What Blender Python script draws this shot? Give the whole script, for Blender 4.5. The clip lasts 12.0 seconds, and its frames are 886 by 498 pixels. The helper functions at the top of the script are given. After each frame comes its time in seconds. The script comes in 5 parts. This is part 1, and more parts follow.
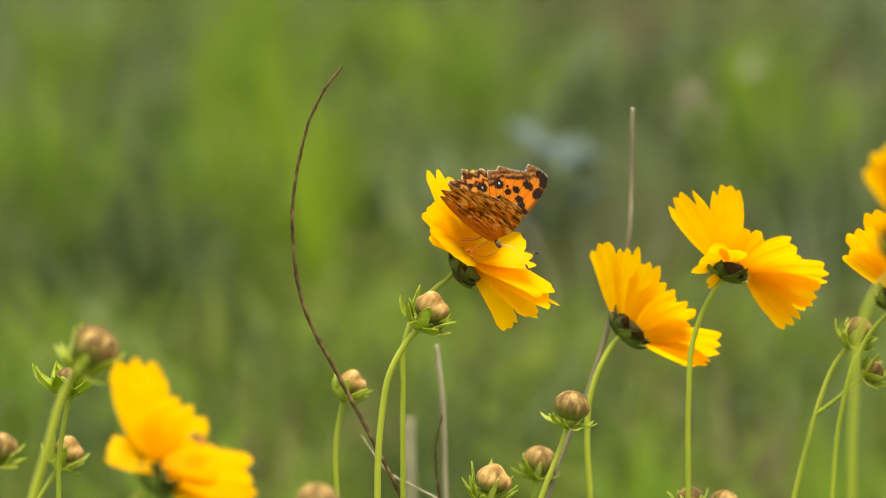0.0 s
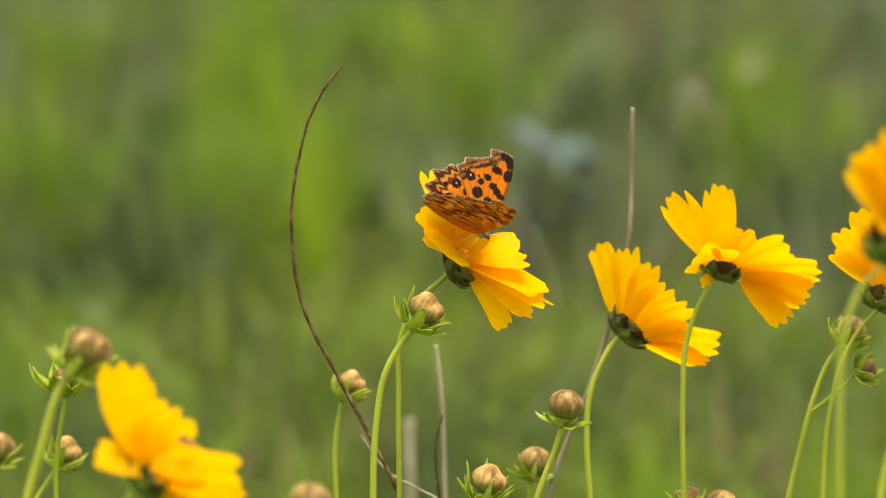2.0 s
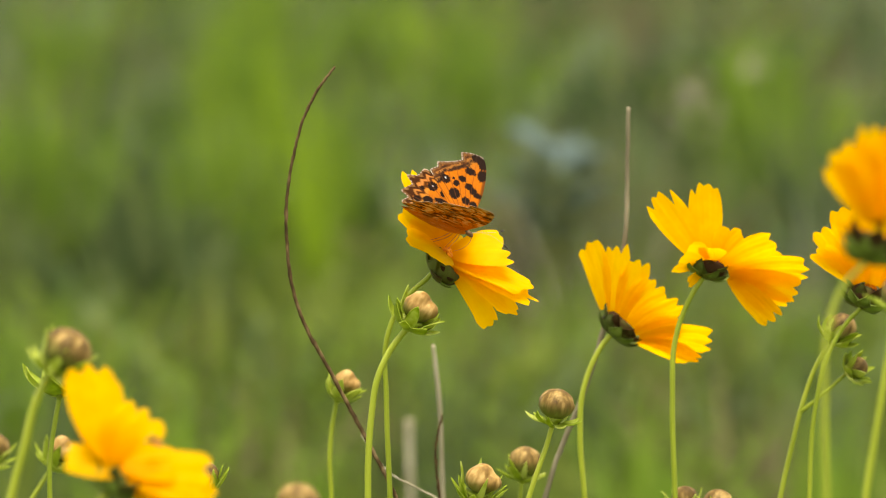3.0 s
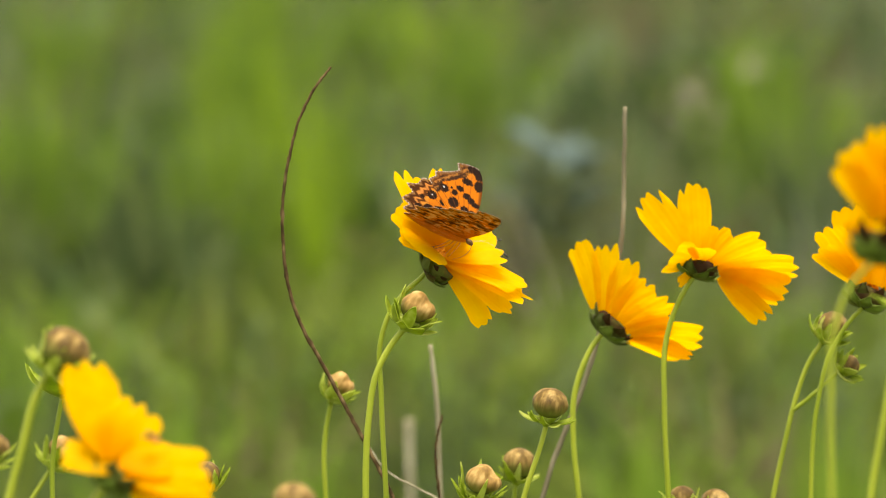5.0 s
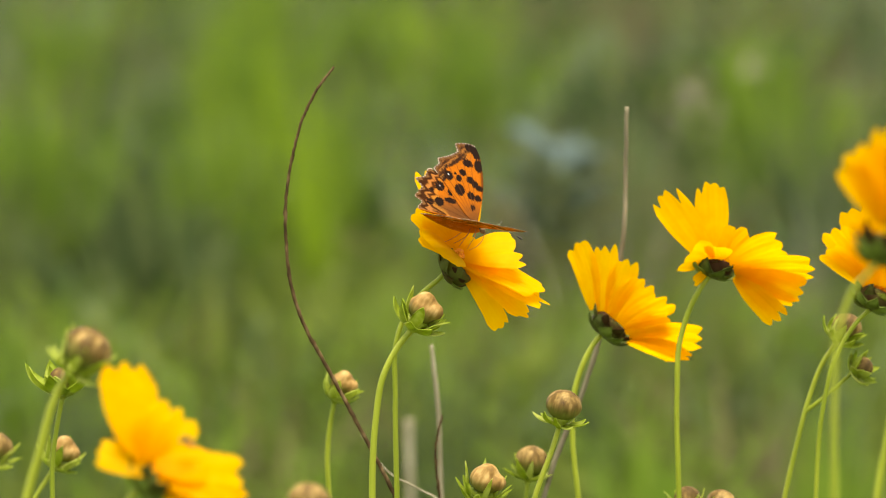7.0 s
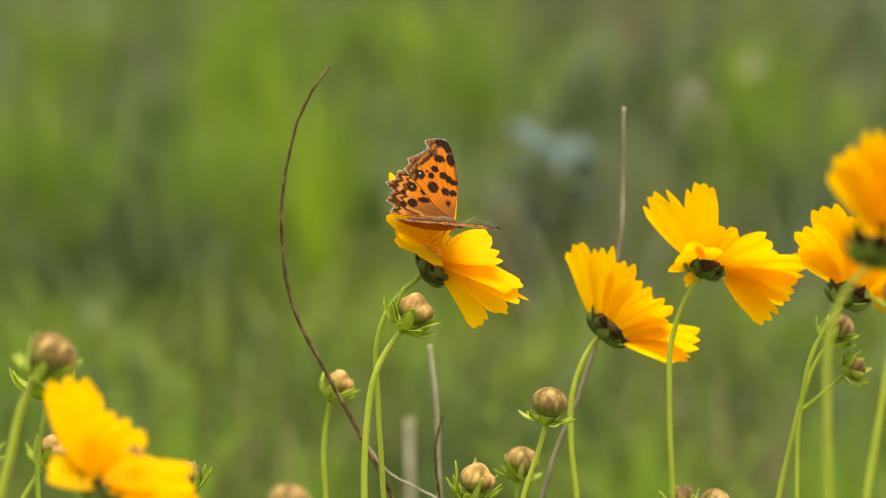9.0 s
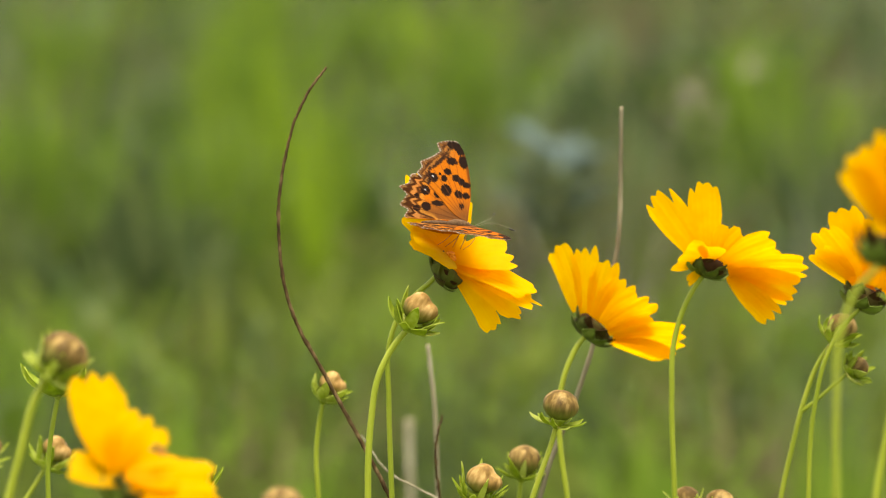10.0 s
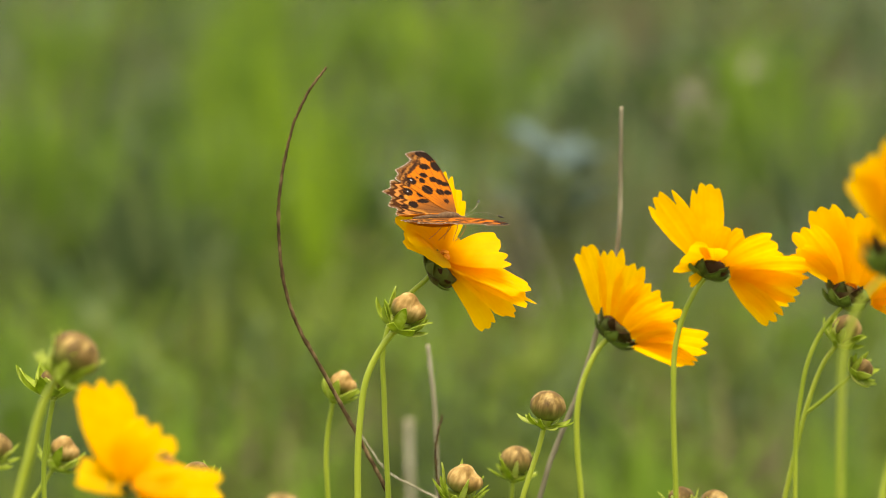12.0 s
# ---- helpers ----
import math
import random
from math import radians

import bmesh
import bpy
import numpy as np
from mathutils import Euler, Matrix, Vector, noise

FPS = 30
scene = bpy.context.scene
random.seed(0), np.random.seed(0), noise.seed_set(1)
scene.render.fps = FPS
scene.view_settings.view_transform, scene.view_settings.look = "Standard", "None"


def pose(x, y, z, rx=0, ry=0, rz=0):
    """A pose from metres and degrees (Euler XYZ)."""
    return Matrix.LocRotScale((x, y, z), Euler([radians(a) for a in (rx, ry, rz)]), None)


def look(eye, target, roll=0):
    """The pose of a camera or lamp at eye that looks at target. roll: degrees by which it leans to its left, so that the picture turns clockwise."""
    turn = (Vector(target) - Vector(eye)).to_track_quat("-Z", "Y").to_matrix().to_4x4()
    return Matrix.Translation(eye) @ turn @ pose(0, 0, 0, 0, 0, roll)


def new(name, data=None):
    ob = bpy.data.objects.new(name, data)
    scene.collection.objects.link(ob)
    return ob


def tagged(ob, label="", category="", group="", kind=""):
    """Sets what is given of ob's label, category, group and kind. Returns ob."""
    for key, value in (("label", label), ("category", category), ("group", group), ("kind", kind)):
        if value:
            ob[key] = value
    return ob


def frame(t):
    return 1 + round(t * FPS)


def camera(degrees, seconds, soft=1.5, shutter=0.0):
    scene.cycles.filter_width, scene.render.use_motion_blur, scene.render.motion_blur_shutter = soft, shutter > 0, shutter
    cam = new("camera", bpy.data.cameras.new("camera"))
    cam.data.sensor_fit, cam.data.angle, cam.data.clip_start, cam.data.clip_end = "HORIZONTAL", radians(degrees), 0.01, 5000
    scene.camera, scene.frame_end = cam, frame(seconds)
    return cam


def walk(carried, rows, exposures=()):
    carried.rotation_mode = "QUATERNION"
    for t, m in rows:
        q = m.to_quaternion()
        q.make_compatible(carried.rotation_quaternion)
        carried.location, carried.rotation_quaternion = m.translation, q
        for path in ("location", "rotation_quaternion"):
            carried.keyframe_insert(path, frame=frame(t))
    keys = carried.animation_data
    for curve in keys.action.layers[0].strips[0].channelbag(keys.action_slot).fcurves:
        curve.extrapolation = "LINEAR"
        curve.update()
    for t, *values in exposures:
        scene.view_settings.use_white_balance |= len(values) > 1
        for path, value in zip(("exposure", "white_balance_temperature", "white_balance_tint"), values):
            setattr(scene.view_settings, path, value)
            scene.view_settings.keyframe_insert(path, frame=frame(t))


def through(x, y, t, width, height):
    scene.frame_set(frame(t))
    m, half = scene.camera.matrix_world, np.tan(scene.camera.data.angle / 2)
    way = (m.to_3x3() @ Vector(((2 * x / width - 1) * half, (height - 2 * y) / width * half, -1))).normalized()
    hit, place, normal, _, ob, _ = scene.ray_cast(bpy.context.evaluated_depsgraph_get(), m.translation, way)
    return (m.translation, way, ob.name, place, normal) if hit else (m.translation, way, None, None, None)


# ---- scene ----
# A butterfly on swaying golden coreopsis flowers, before a blurred meadow.
# ---- camera ----
EYE = (0.0, -2.0, 0.709)
cam = camera(8.0, 12.0, soft=1.1)
cam.data.dof.use_dof = True
cam.data.dof.focus_distance = 2.0
cam.data.dof.aperture_fstop = 17.0
walk(cam, [(0.0, pose(*EYE, 84, 0, 0)), (12.0, pose(*EYE, 84, 0, 0))], exposures=[(0.0, 1.60, 7700, 12), (12.0, 1.60, 7700, 12)])

# ---- light: bright, thin overcast with a broad soft sun ----
world = bpy.data.worlds.new("sky")
scene.world = world
world.use_nodes = True
wn = world.node_tree
sky = wn.nodes.new("ShaderNodeTexSky")
sky.sky_type = "NISHITA"
sky.sun_disc = False
sky.sun_elevation = radians(77)
sky.sun_rotation = radians(167)
sky.dust_density = 2.0
haze = wn.nodes.new("ShaderNodeHueSaturation")
haze.inputs["Saturation"].default_value = 0.35
wn.links.new(sky.outputs[0], haze.inputs["Color"])
wn.links.new(haze.outputs[0], wn.nodes["Background"].inputs[0])
wn.nodes["Background"].inputs[1].default_value = 0.13
sun = new("sun", bpy.data.lights.new("sun", "SUN"))
sun.data.energy = 1.9
sun.data.angle = radians(30)
sun.data.color = (1.0, 0.95, 0.86)
sun.matrix_world = look((0.05, -0.22, 1.0), (0, 0, 0))


# ---- materials ----
def mat(name):
    m = bpy.data.materials.new(name)
    m.use_nodes = True
    return m, m.node_tree.nodes, m.node_tree.links, m.node_tree.nodes["Principled BSDF"]


def ramp(nodes, stops):
    r = nodes.new("ShaderNodeValToRGB")
    e = r.color_ramp.elements
    while len(e) < len(stops):
        e.new(0.5)
    for el, (p, c) in zip(e, stops):
        el.position, el.color = p, (*c, 1)
    return r


def noise_node(nodes, links, scale, detail=4, stretch=(1, 1, 1), coord="Object"):
    tc = nodes.new("ShaderNodeTexCoord")
    mp = nodes.new("ShaderNodeMapping")
    mp.inputs["Scale"].default_value = stretch
    n = nodes.new("ShaderNodeTexNoise")
    n.inputs["Scale"].default_value, n.inputs["Detail"].default_value = scale, detail
    links.new(tc.outputs[coord], mp.inputs[0])
    links.new(mp.outputs[0], n.inputs["Vector"])
    return n


def bump(nodes, links, src, bsdf, strength, distance):
    b = nodes.new("ShaderNodeBump")
    b.inputs["Strength"].default_value, b.inputs["Distance"].default_value = strength, distance
    links.new(src, b.inputs["Height"])
    links.new(b.outputs[0], bsdf.inputs["Normal"])
    return b


def leafy(name, stops, scale, rough=0.5, through=0.3, stretch=(1, 1, 1), vary=0.25, by="object", strength=0.3, depth=0.0002, gloss=0.3):
    """A plant surface: noise-coloured, slightly glossy, letting some light through."""
    m, nodes, links, bsdf = mat(name)
    n = noise_node(nodes, links, scale, 5, stretch)
    if by == "island":
        info = nodes.new("ShaderNodeNewGeometry").outputs["Random Per Island"]
    else:
        info = nodes.new("ShaderNodeObjectInfo").outputs["Random"]
    mix = nodes.new("ShaderNodeMath")
    mix.operation = "MULTIPLY_ADD"
    links.new(info, mix.inputs[0])
    mix.inputs[1].default_value = vary
    links.new(n.outputs["Fac"], mix.inputs[2])
    sub = nodes.new("ShaderNodeMath")
    sub.operation = "SUBTRACT"
    links.new(mix.outputs[0], sub.inputs[0])
    sub.inputs[1].default_value = vary / 2
    r = ramp(nodes, stops)
    links.new(sub.outputs[0], r.inputs[0])
    links.new(r.outputs[0], bsdf.inputs["Base Color"])
    bsdf.inputs["Roughness"].default_value = rough
    bsdf.inputs["Specular IOR Level"].default_value = gloss
    bump(nodes, links, n.outputs["Fac"], bsdf, strength, depth)
    if through:
        t = nodes.new("ShaderNodeBsdfTranslucent")
        links.new(r.outputs[0], t.inputs[0])
        ms = nodes.new("ShaderNodeMixShader")
        ms.inputs[0].default_value = through
        links.new(bsdf.outputs[0], ms.inputs[1])
        links.new(t.outputs[0], ms.inputs[2])
        links.new(ms.outputs[0], nodes["Material Output"].inputs[0])
    return m


PETAL = leafy("petal_yellow", [(0.25, (0.88, 0.450, 0.002)), (0.5, (0.91, 0.500, 0.003)), (0.75, (0.93, 0.550, 0.005))], 180, 0.6, 0.60, vary=0.2, depth=0.00025, strength=0.4, gloss=0.1)
pn, pl = PETAL.node_tree.nodes, PETAL.node_tree.links
root_len = pn.new("ShaderNodeVectorMath")
root_len.operation = "LENGTH"
pl.new(pn.new("ShaderNodeTexCoord").outputs["Object"], root_len.inputs[0])
root_fac = pn.new("ShaderNodeMapRange")
root_fac.inputs["From Min"].default_value, root_fac.inputs["From Max"].default_value = 0.003, 0.013
root_fac.inputs["To Min"].default_value, root_fac.inputs["To Max"].default_value = 0.35, 0.0
pl.new(root_len.outputs["Value"], root_fac.inputs["Value"])
root_mix = pn.new("ShaderNodeMix")
root_mix.data_type = "RGBA"
pl.new(root_fac.outputs[0], root_mix.inputs["Factor"])
pl.new(next(n for n in pn if n.type == "VALTORGB").outputs[0], root_mix.inputs["A"])
root_mix.inputs["B"].default_value = (0.76, 0.24, 0.002, 1)
pl.new(root_mix.outputs["Result"], pn["Principled BSDF"].inputs["Base Color"])
pl.new(root_mix.outputs["Result"], next(n for n in pn if n.type == "BSDF_TRANSLUCENT").inputs[0])
DISC = leafy("disc_orange", [(0.3, (0.55, 0.10, 0.005)), (0.7, (0.85, 0.33, 0.008))], 900, 0.7, 0.1)
STEM = leafy("stem_green", [(0.3, (0.22, 0.29, 0.020)), (0.7, (0.37, 0.43, 0.045))], 120, 0.45, 0.12, stretch=(1, 1, 0.15))
SEPAL = leafy("sepal_green", [(0.25, (0.22, 0.31, 0.024)), (0.5, (0.39, 0.49, 0.050)), (0.75, (0.62, 0.68, 0.20))], 220, 0.45, 0.48, gloss=0.2)
CALYX = leafy("calyx_green", [(0.3, (0.040, 0.018, 0.006)), (0.5, (0.060, 0.050, 0.012)), (0.75, (0.085, 0.105, 0.020))], 260, 0.65, 0.1, vary=0.5, gloss=0.08)
BRACT = leafy("bract_green", [(0.3, (0.046, 0.056, 0.011)), (0.5, (0.092, 0.130, 0.020)), (0.75, (0.17, 0.24, 0.042))], 260, 0.5, 0.15, vary=0.5, gloss=0.15)
BARK = leafy("dry_bark", [(0.3, (0.030, 0.018, 0.007)), (0.5, (0.085, 0.053, 0.023)), (0.7, (0.22, 0.152, 0.076))], 420, 0.85, 0, stretch=(1, 1, 0.5), gloss=0.1, depth=0.0006)
STRAW = leafy("dry_straw", [(0.25, (0.15, 0.132, 0.082)), (0.55, (0.27, 0.245, 0.165)), (0.8, (0.43, 0.40, 0.30))], 250, 0.85, 0, stretch=(1, 1, 0.2), gloss=0.05)
GRASS = leafy("grass_green", [(0.2, (0.104, 0.146, 0.028)), (0.5, (0.155, 0.210, 0.039)), (0.8, (0.208, 0.277, 0.050))], 6, 0.5, 0.35, vary=0.5, by="island", gloss=0.15)
MIST = leafy("grass_grey_green", [(0.2, (0.098, 0.134, 0.046)), (0.5, (0.145, 0.190, 0.066)), (0.8, (0.190, 0.245, 0.086))], 6, 0.5, 0.35, vary=0.5, by="island", gloss=0.15)
VIVID = leafy("grass_vivid", [(0.2, (0.125, 0.215, 0.012)), (0.5, (0.185, 0.305, 0.016)), (0.8, (0.255, 0.395, 0.025))], 6, 0.5, 0.40, vary=0.4, by="island", gloss=0.15)
DUN = leafy("dry_dun", [(0.25, (0.105, 0.094, 0.058)), (0.55, (0.188, 0.170, 0.110)), (0.8, (0.31, 0.285, 0.195))], 250, 0.85, 0, stretch=(1, 1, 0.2), gloss=0.05)
LUSH = leafy("grass_yellow_green", [(0.2, (0.100, 0.184, 0.019)), (0.5, (0.152, 0.257, 0.027)), (0.8, (0.221, 0.336, 0.042))], 6, 0.5, 0.35, vary=0.5, by="island", gloss=0.15)
DRY = leafy("grass_dry", [(0.2, (0.075, 0.072, 0.029)), (0.5, (0.128, 0.122, 0.051)), (0.8, (0.21, 0.20, 0.096))], 6, 0.8, 0.1, vary=0.5, by="island", gloss=0.1)
HERB = leafy("herb_grey_green", [(0.2, (0.056, 0.087, 0.030)), (0.5, (0.085, 0.126, 0.043)), (0.8, (0.119, 0.166, 0.060))], 8, 0.5, 0.25, vary=0.5, by="island", gloss=0.15)
PALE_HERB = leafy("herb_pale", [(0.2, (0.125, 0.180, 0.085)), (0.8, (0.21, 0.285, 0.140))], 8, 0.6, 0.25, vary=0.4, by="island", gloss=0.1)
DEEP = leafy("grass_deep", [(0.2, (0.030, 0.058, 0.020)), (0.8, (0.066, 0.108, 0.036))], 8, 0.5, 0.25, vary=0.4, by="island", gloss=0.1)
BLUISH = leafy("leaf_blue_grey", [(0.2, (0.11, 0.165, 0.155)), (0.8, (0.16, 0.225, 0.215))], 20, 0.8, 0.3, vary=0.3, by="island", gloss=0.03)
WITHERED = leafy("withered_leaf", [(0.3, (0.17, 0.155, 0.12)), (0.7, (0.27, 0.245, 0.20))], 30, 0.9, 0.1, by="island", gloss=0.1)
SOIL = leafy("soil_and_moss", [(0.25, (0.066, 0.066, 0.022)), (0.45, (0.071, 0.097, 0.022)), (0.62, (0.081, 0.112, 0.022)), (0.8, (0.109, 0.100, 0.044))], 2.2, 0.95, 0, depth=0.02)


def bud_material(name, stops):
    """Tan scales, browner in streaks, green towards the foot."""
    m, nodes, links, bsdf = mat(name)
    n = noise_node(nodes, links, 420, 6, (1, 1, 0.14))
    r = ramp(nodes, stops)
    links.new(n.outputs["Fac"], r.inputs[0])
    at = nodes.new("ShaderNodeAttribute")
    at.attribute_name = "foot"
    mx = nodes.new("ShaderNodeMix")
    mx.data_type = "RGBA"
    links.new(at.outputs["Fac"], mx.inputs["Factor"])
    links.new(r.outputs[0], mx.inputs["A"])
    mx.inputs["B"].default_value = (0.12, 0.15, 0.022, 1)
    links.new(mx.outputs["Result"], bsdf.inputs["Base Color"])
    bsdf.inputs["Roughness"].default_value = 0.6
    bsdf.inputs["Specular IOR Level"].default_value = 0.16
    bump(nodes, links, n.outputs["Fac"], bsdf, 0.3, 0.0003)
    return m


BUD = bud_material("bud_tan", [(0.3, (0.050, 0.029, 0.008)), (0.5, (0.130, 0.081, 0.020)), (0.7, (0.33, 0.225, 0.075))])
PALE_BUD = bud_material("bud_pale_tan", [(0.3, (0.11, 0.060, 0.014)), (0.5, (0.25, 0.148, 0.040)), (0.7, (0.46, 0.31, 0.115))])


def wing_material():
    m, nodes, links, bsdf = mat("wing_scales")
    at = nodes.new("ShaderNodeAttribute")
    at.attribute_name = "pattern"
    n = noise_node(nodes, links, 2500, 3)
    r = ramp(nodes, [(0.3, (0.78, 0.78, 0.78)), (0.7, (1, 1, 1))])
    links.new(n.outputs["Fac"], r.inputs[0])
    mx = nodes.new("ShaderNodeMix")
    mx.data_type, mx.blend_type = "RGBA", "MULTIPLY"
    mx.inputs["Factor"].default_value = 1.0
    links.new(at.outputs["Color"], mx.inputs["A"])
    links.new(r.outputs[0], mx.inputs["B"])
    links.new(mx.outputs["Result"], bsdf.inputs["Base Color"])
    bsdf.inputs["Roughness"].default_value = 0.8
    bsdf.inputs["Specular IOR Level"].default_value = 0.05
    bump(nodes, links, n.outputs["Fac"], bsdf, 0.25, 0.0001)
    t = nodes.new("ShaderNodeBsdfTranslucent")
    links.new(mx.outputs["Result"], t.inputs[0])
    ms = nodes.new("ShaderNodeMixShader")
    ms.inputs[0].default_value = 0.38
    links.new(bsdf.outputs[0], ms.inputs[1])
    links.new(t.outputs[0], ms.inputs[2])
    links.new(ms.outputs[0], nodes["Material Output"].inputs[0])
    return m


WING = wing_material()
FUR = leafy("body_fur", [(0.3, (0.055, 0.030, 0.013)), (0.7, (0.15, 0.085, 0.037))], 1500, 0.9, 0, depth=0.0004, strength=0.8)
LEG = leafy("leg_brown", [(0.3, (0.30, 0.10, 0.02)), (0.7, (0.55, 0.22, 0.05))], 900, 0.6, 0)
ANTENNA = leafy("antenna_grey", [(0.3, (0.25, 0.24, 0.14)), (0.7, (0.48, 0.46, 0.30))], 2500, 0.6, 0)
CLUB = leafy("antenna_club", [(0.3, (0.01, 0.01, 0.008)), (0.7, (0.03, 0.025, 0.02))], 900, 0.5, 0)


# ---- building helpers ----
def mesh_from(name, verts, faces, material, smooth=True):
    me = bpy.data.meshes.new(name)
    me.from_pydata([tuple(v) for v in verts], [], faces)
    me.materials.append(material)
    if smooth:
        me.polygons.foreach_set("use_smooth", [True] * len(me.polygons))
    me.update()
    return me


def part(name, me, parent, label="", at=None):
    ob = new(name, me)
    ob.parent = parent
    if at is not None:
        ob.matrix_basis = at
    return tagged(ob, label) if label else ob


def smooth_path(points, steps=7):
    """A smooth curve through points, its speed fitted to their spacing."""
    p = [Vector(q) for q in points]
    p = [p[0] * 2 - p[1]] + p + [p[-1] * 2 - p[-2]]
    out = []
    for i in range(1, len(p) - 2):
        a, b, c, d = p[i - 1:i + 3]
        la, lb, lc = ((v - u).length + 1e-9 for u, v in ((a, b), (b, c), (c, d)))
        tb = ((b - a) / la * lb + (c - b) / lb * la) / (la + lb) * lb
        tc = ((c - b) / lb * lc + (d - c) / lc * lb) / (lb + lc) * lb
        for k in range(steps):
            t = k / steps
            out.append((2 * t ** 3 - 3 * t * t + 1) * b + (t ** 3 - 2 * t * t + t) * tb + (3 * t * t - 2 * t ** 3) * c + (t ** 3 - t * t) * tc)
    return out + [p[-2]]


def tube(path, radius, sides=8, wobble=0.0, seed=1):
    """Verts and faces of a closed tube along path; radius is a function of 0..1."""
    rnd = random.Random(seed)
    verts, faces = [], []
    n = len(path)
    side = Vector((0, 1, 0))
    for i, p in enumerate(path):
        d = (path[min(i + 1, n - 1)] - path[max(i - 1, 0)]).normalized()
        u = (side - d * side.dot(d)).normalized()
        v = d.cross(u)
        r = radius(i / (n - 1)) * (1 + wobble * rnd.uniform(-1, 1))
        for k in range(sides):
            a = math.tau * k / sides
            verts.append(p + u * math.cos(a) * r + v * math.sin(a) * r)
    for i in range(n - 1):
        for k in range(sides):
            j = (k + 1) % sides
            faces.append((i * sides + k, i * sides + j, (i + 1) * sides + j, (i + 1) * sides + k))
    faces.append(tuple(range(sides))[::-1])
    faces.append(tuple((n - 1) * sides + k for k in range(sides)))
    return verts, faces


def frame_of(axis, spin=0.0):
    """A turn whose z is axis."""
    z = Vector(axis).normalized()
    return z.to_track_quat("Z", "Y").to_matrix().to_4x4() @ Matrix.Rotation(spin, 4, "Z")


def single(fn, nu, nv):
    """One thin layer from fn(u, v) -> (point, normal), u in 0..1, v in -1..1."""
    verts = [fn(i / nu, 2 * j / nv - 1)[0] for i in range(nu + 1) for j in range(nv + 1)]
    w = nv + 1
    return verts, [(i * w + j, (i + 1) * w + j, (i + 1) * w + j + 1, i * w + j + 1) for i in range(nu) for j in range(nv)]


def sheet(fn, nu, nv, thick):
    """A thin two-sided sheet from fn(u, v) -> (point, normal), u in 0..1, v in -1..1."""
    top, low = [], []
    for i in range(nu + 1):
        for j in range(nv + 1):
            p, n = fn(i / nu, 2 * j / nv - 1)
            top.append(p + n * thick / 2)
            low.append(p - n * thick / 2)
    w = nv + 1
    off = len(top)
    faces = []
    for i in range(nu):
        for j in range(nv):
            a, b, c, d = i * w + j, i * w + j + 1, (i + 1) * w + j + 1, (i + 1) * w + j
            faces.append((a, d, c, b))
            faces.append((off + a, off + b, off + c, off + d))
    rim = [i * w for i in range(nu + 1)] + [nu * w + j for j in range(1, w)] + [i * w + nv for i in range(nu - 1, -1, -1)] + list(range(nv - 1, 0, -1))
    for k, a in enumerate(rim):
        b = rim[(k + 1) % len(rim)]
        faces.append((a, b, off + b, off + a))
    return top + low, faces


# ---- flower parts ----
def petal_mesh(root, tip, face, width, teeth, seed):
    """A broad wedge-shaped ray petal, finely pleated along its length. teeth: how far its end reaches at even steps across it, corner, tooth, notch, tooth ... corner."""
    rnd = random.Random(seed)
    root, tip = Vector(root), Vector(tip)
    length = (tip - root).length
    d = (tip - root).normalized()
    n = Vector(face).normalized()
    n = (n - d * n.dot(d)).normalized()
    s = d.cross(n) * (1 if n.y < 0 else -1)
    cup, twist, bow = rnd.uniform(0.01, 0.08), rnd.uniform(-0.06, 0.06), rnd.uniform(0.015, 0.05)
    ph = rnd.uniform(0, 6)
    gaps = len(teeth) - 1

    def end(v):
        x = (v + 1) / 2 * gaps + 0.2 * math.sin(2.6 * v + ph)
        x = min(max(x, 0.0), gaps - 1e-6)
        k = int(x)
        f = x - k
        a, b = teeth[k], teeth[k + 1]
        f = f ** 1.7 if k % 2 else 1 - (1 - f) ** 1.7
        return a + (b - a) * f

    def place(u, v):
        w = width / 2 * (0.34 + 0.66 * math.sin(min(1, u / 0.70) * math.pi / 2) ** 0.9)
        e = u * (1 + (end(v) - 1) * u ** 1.6)
        flat = w * v
        pleat = 0.009 * math.cos(v * 7.5 + ph) + 0.004 * math.cos(v * 19 + 2 * ph)
        up = cup * w * v * v * (0.4 + 0.6 * u) + bow * length * math.sin(math.pi * u) + width * pleat * min(1, u * 1.6)
        up += twist * flat * u + 0.012 * length * math.sin(5 * u + ph + 2 * v) * u
        return root + d * (e * length) + s * flat + n * up
    verts, faces = single(lambda u, v: (place(u, v), None), 16, 46)
    return mesh_from("petal", verts, faces, PETAL)


def leaf_mesh(name, length, width, curl, material, seed, spread, dip=0.0):
    """A lance-shaped bract leaving the foot of a head at 'spread' degrees from its axis, curling outwards; dip bends its middle up round the head. It lies along +x, +z."""
    rnd = random.Random(seed)
    tw = rnd.uniform(-0.3, 0.3)
    a0 = radians(spread)

    def turn(t):
        return a0 + radians(curl) * t * t - radians(dip) * math.sin(math.pi * t)

    def place(u, v):
        x = z = 0.0
        m = 8
        for k in range(m):
            t = turn((k + 0.5) / m * u)
            x += math.sin(t) * length * u / m
            z += math.cos(t) * length * u / m
        w = width / 2 * (0.80 + 0.5 * u - 1.26 * u ** 1.8) * (1 if u < 1 else 0.4)
        nn = Vector((-math.cos(turn(u)), 0, math.sin(turn(u))))
        return Vector((x, w * v, z)) + nn * (0.28 * w * v * v + tw * w * v * u)

    def fn(u, v):
        return place(u, v), Vector((-math.cos(turn(u)), 0, math.sin(turn(u))))
    return mesh_from(name, *sheet(fn, 7, 4, 0.00035), material)


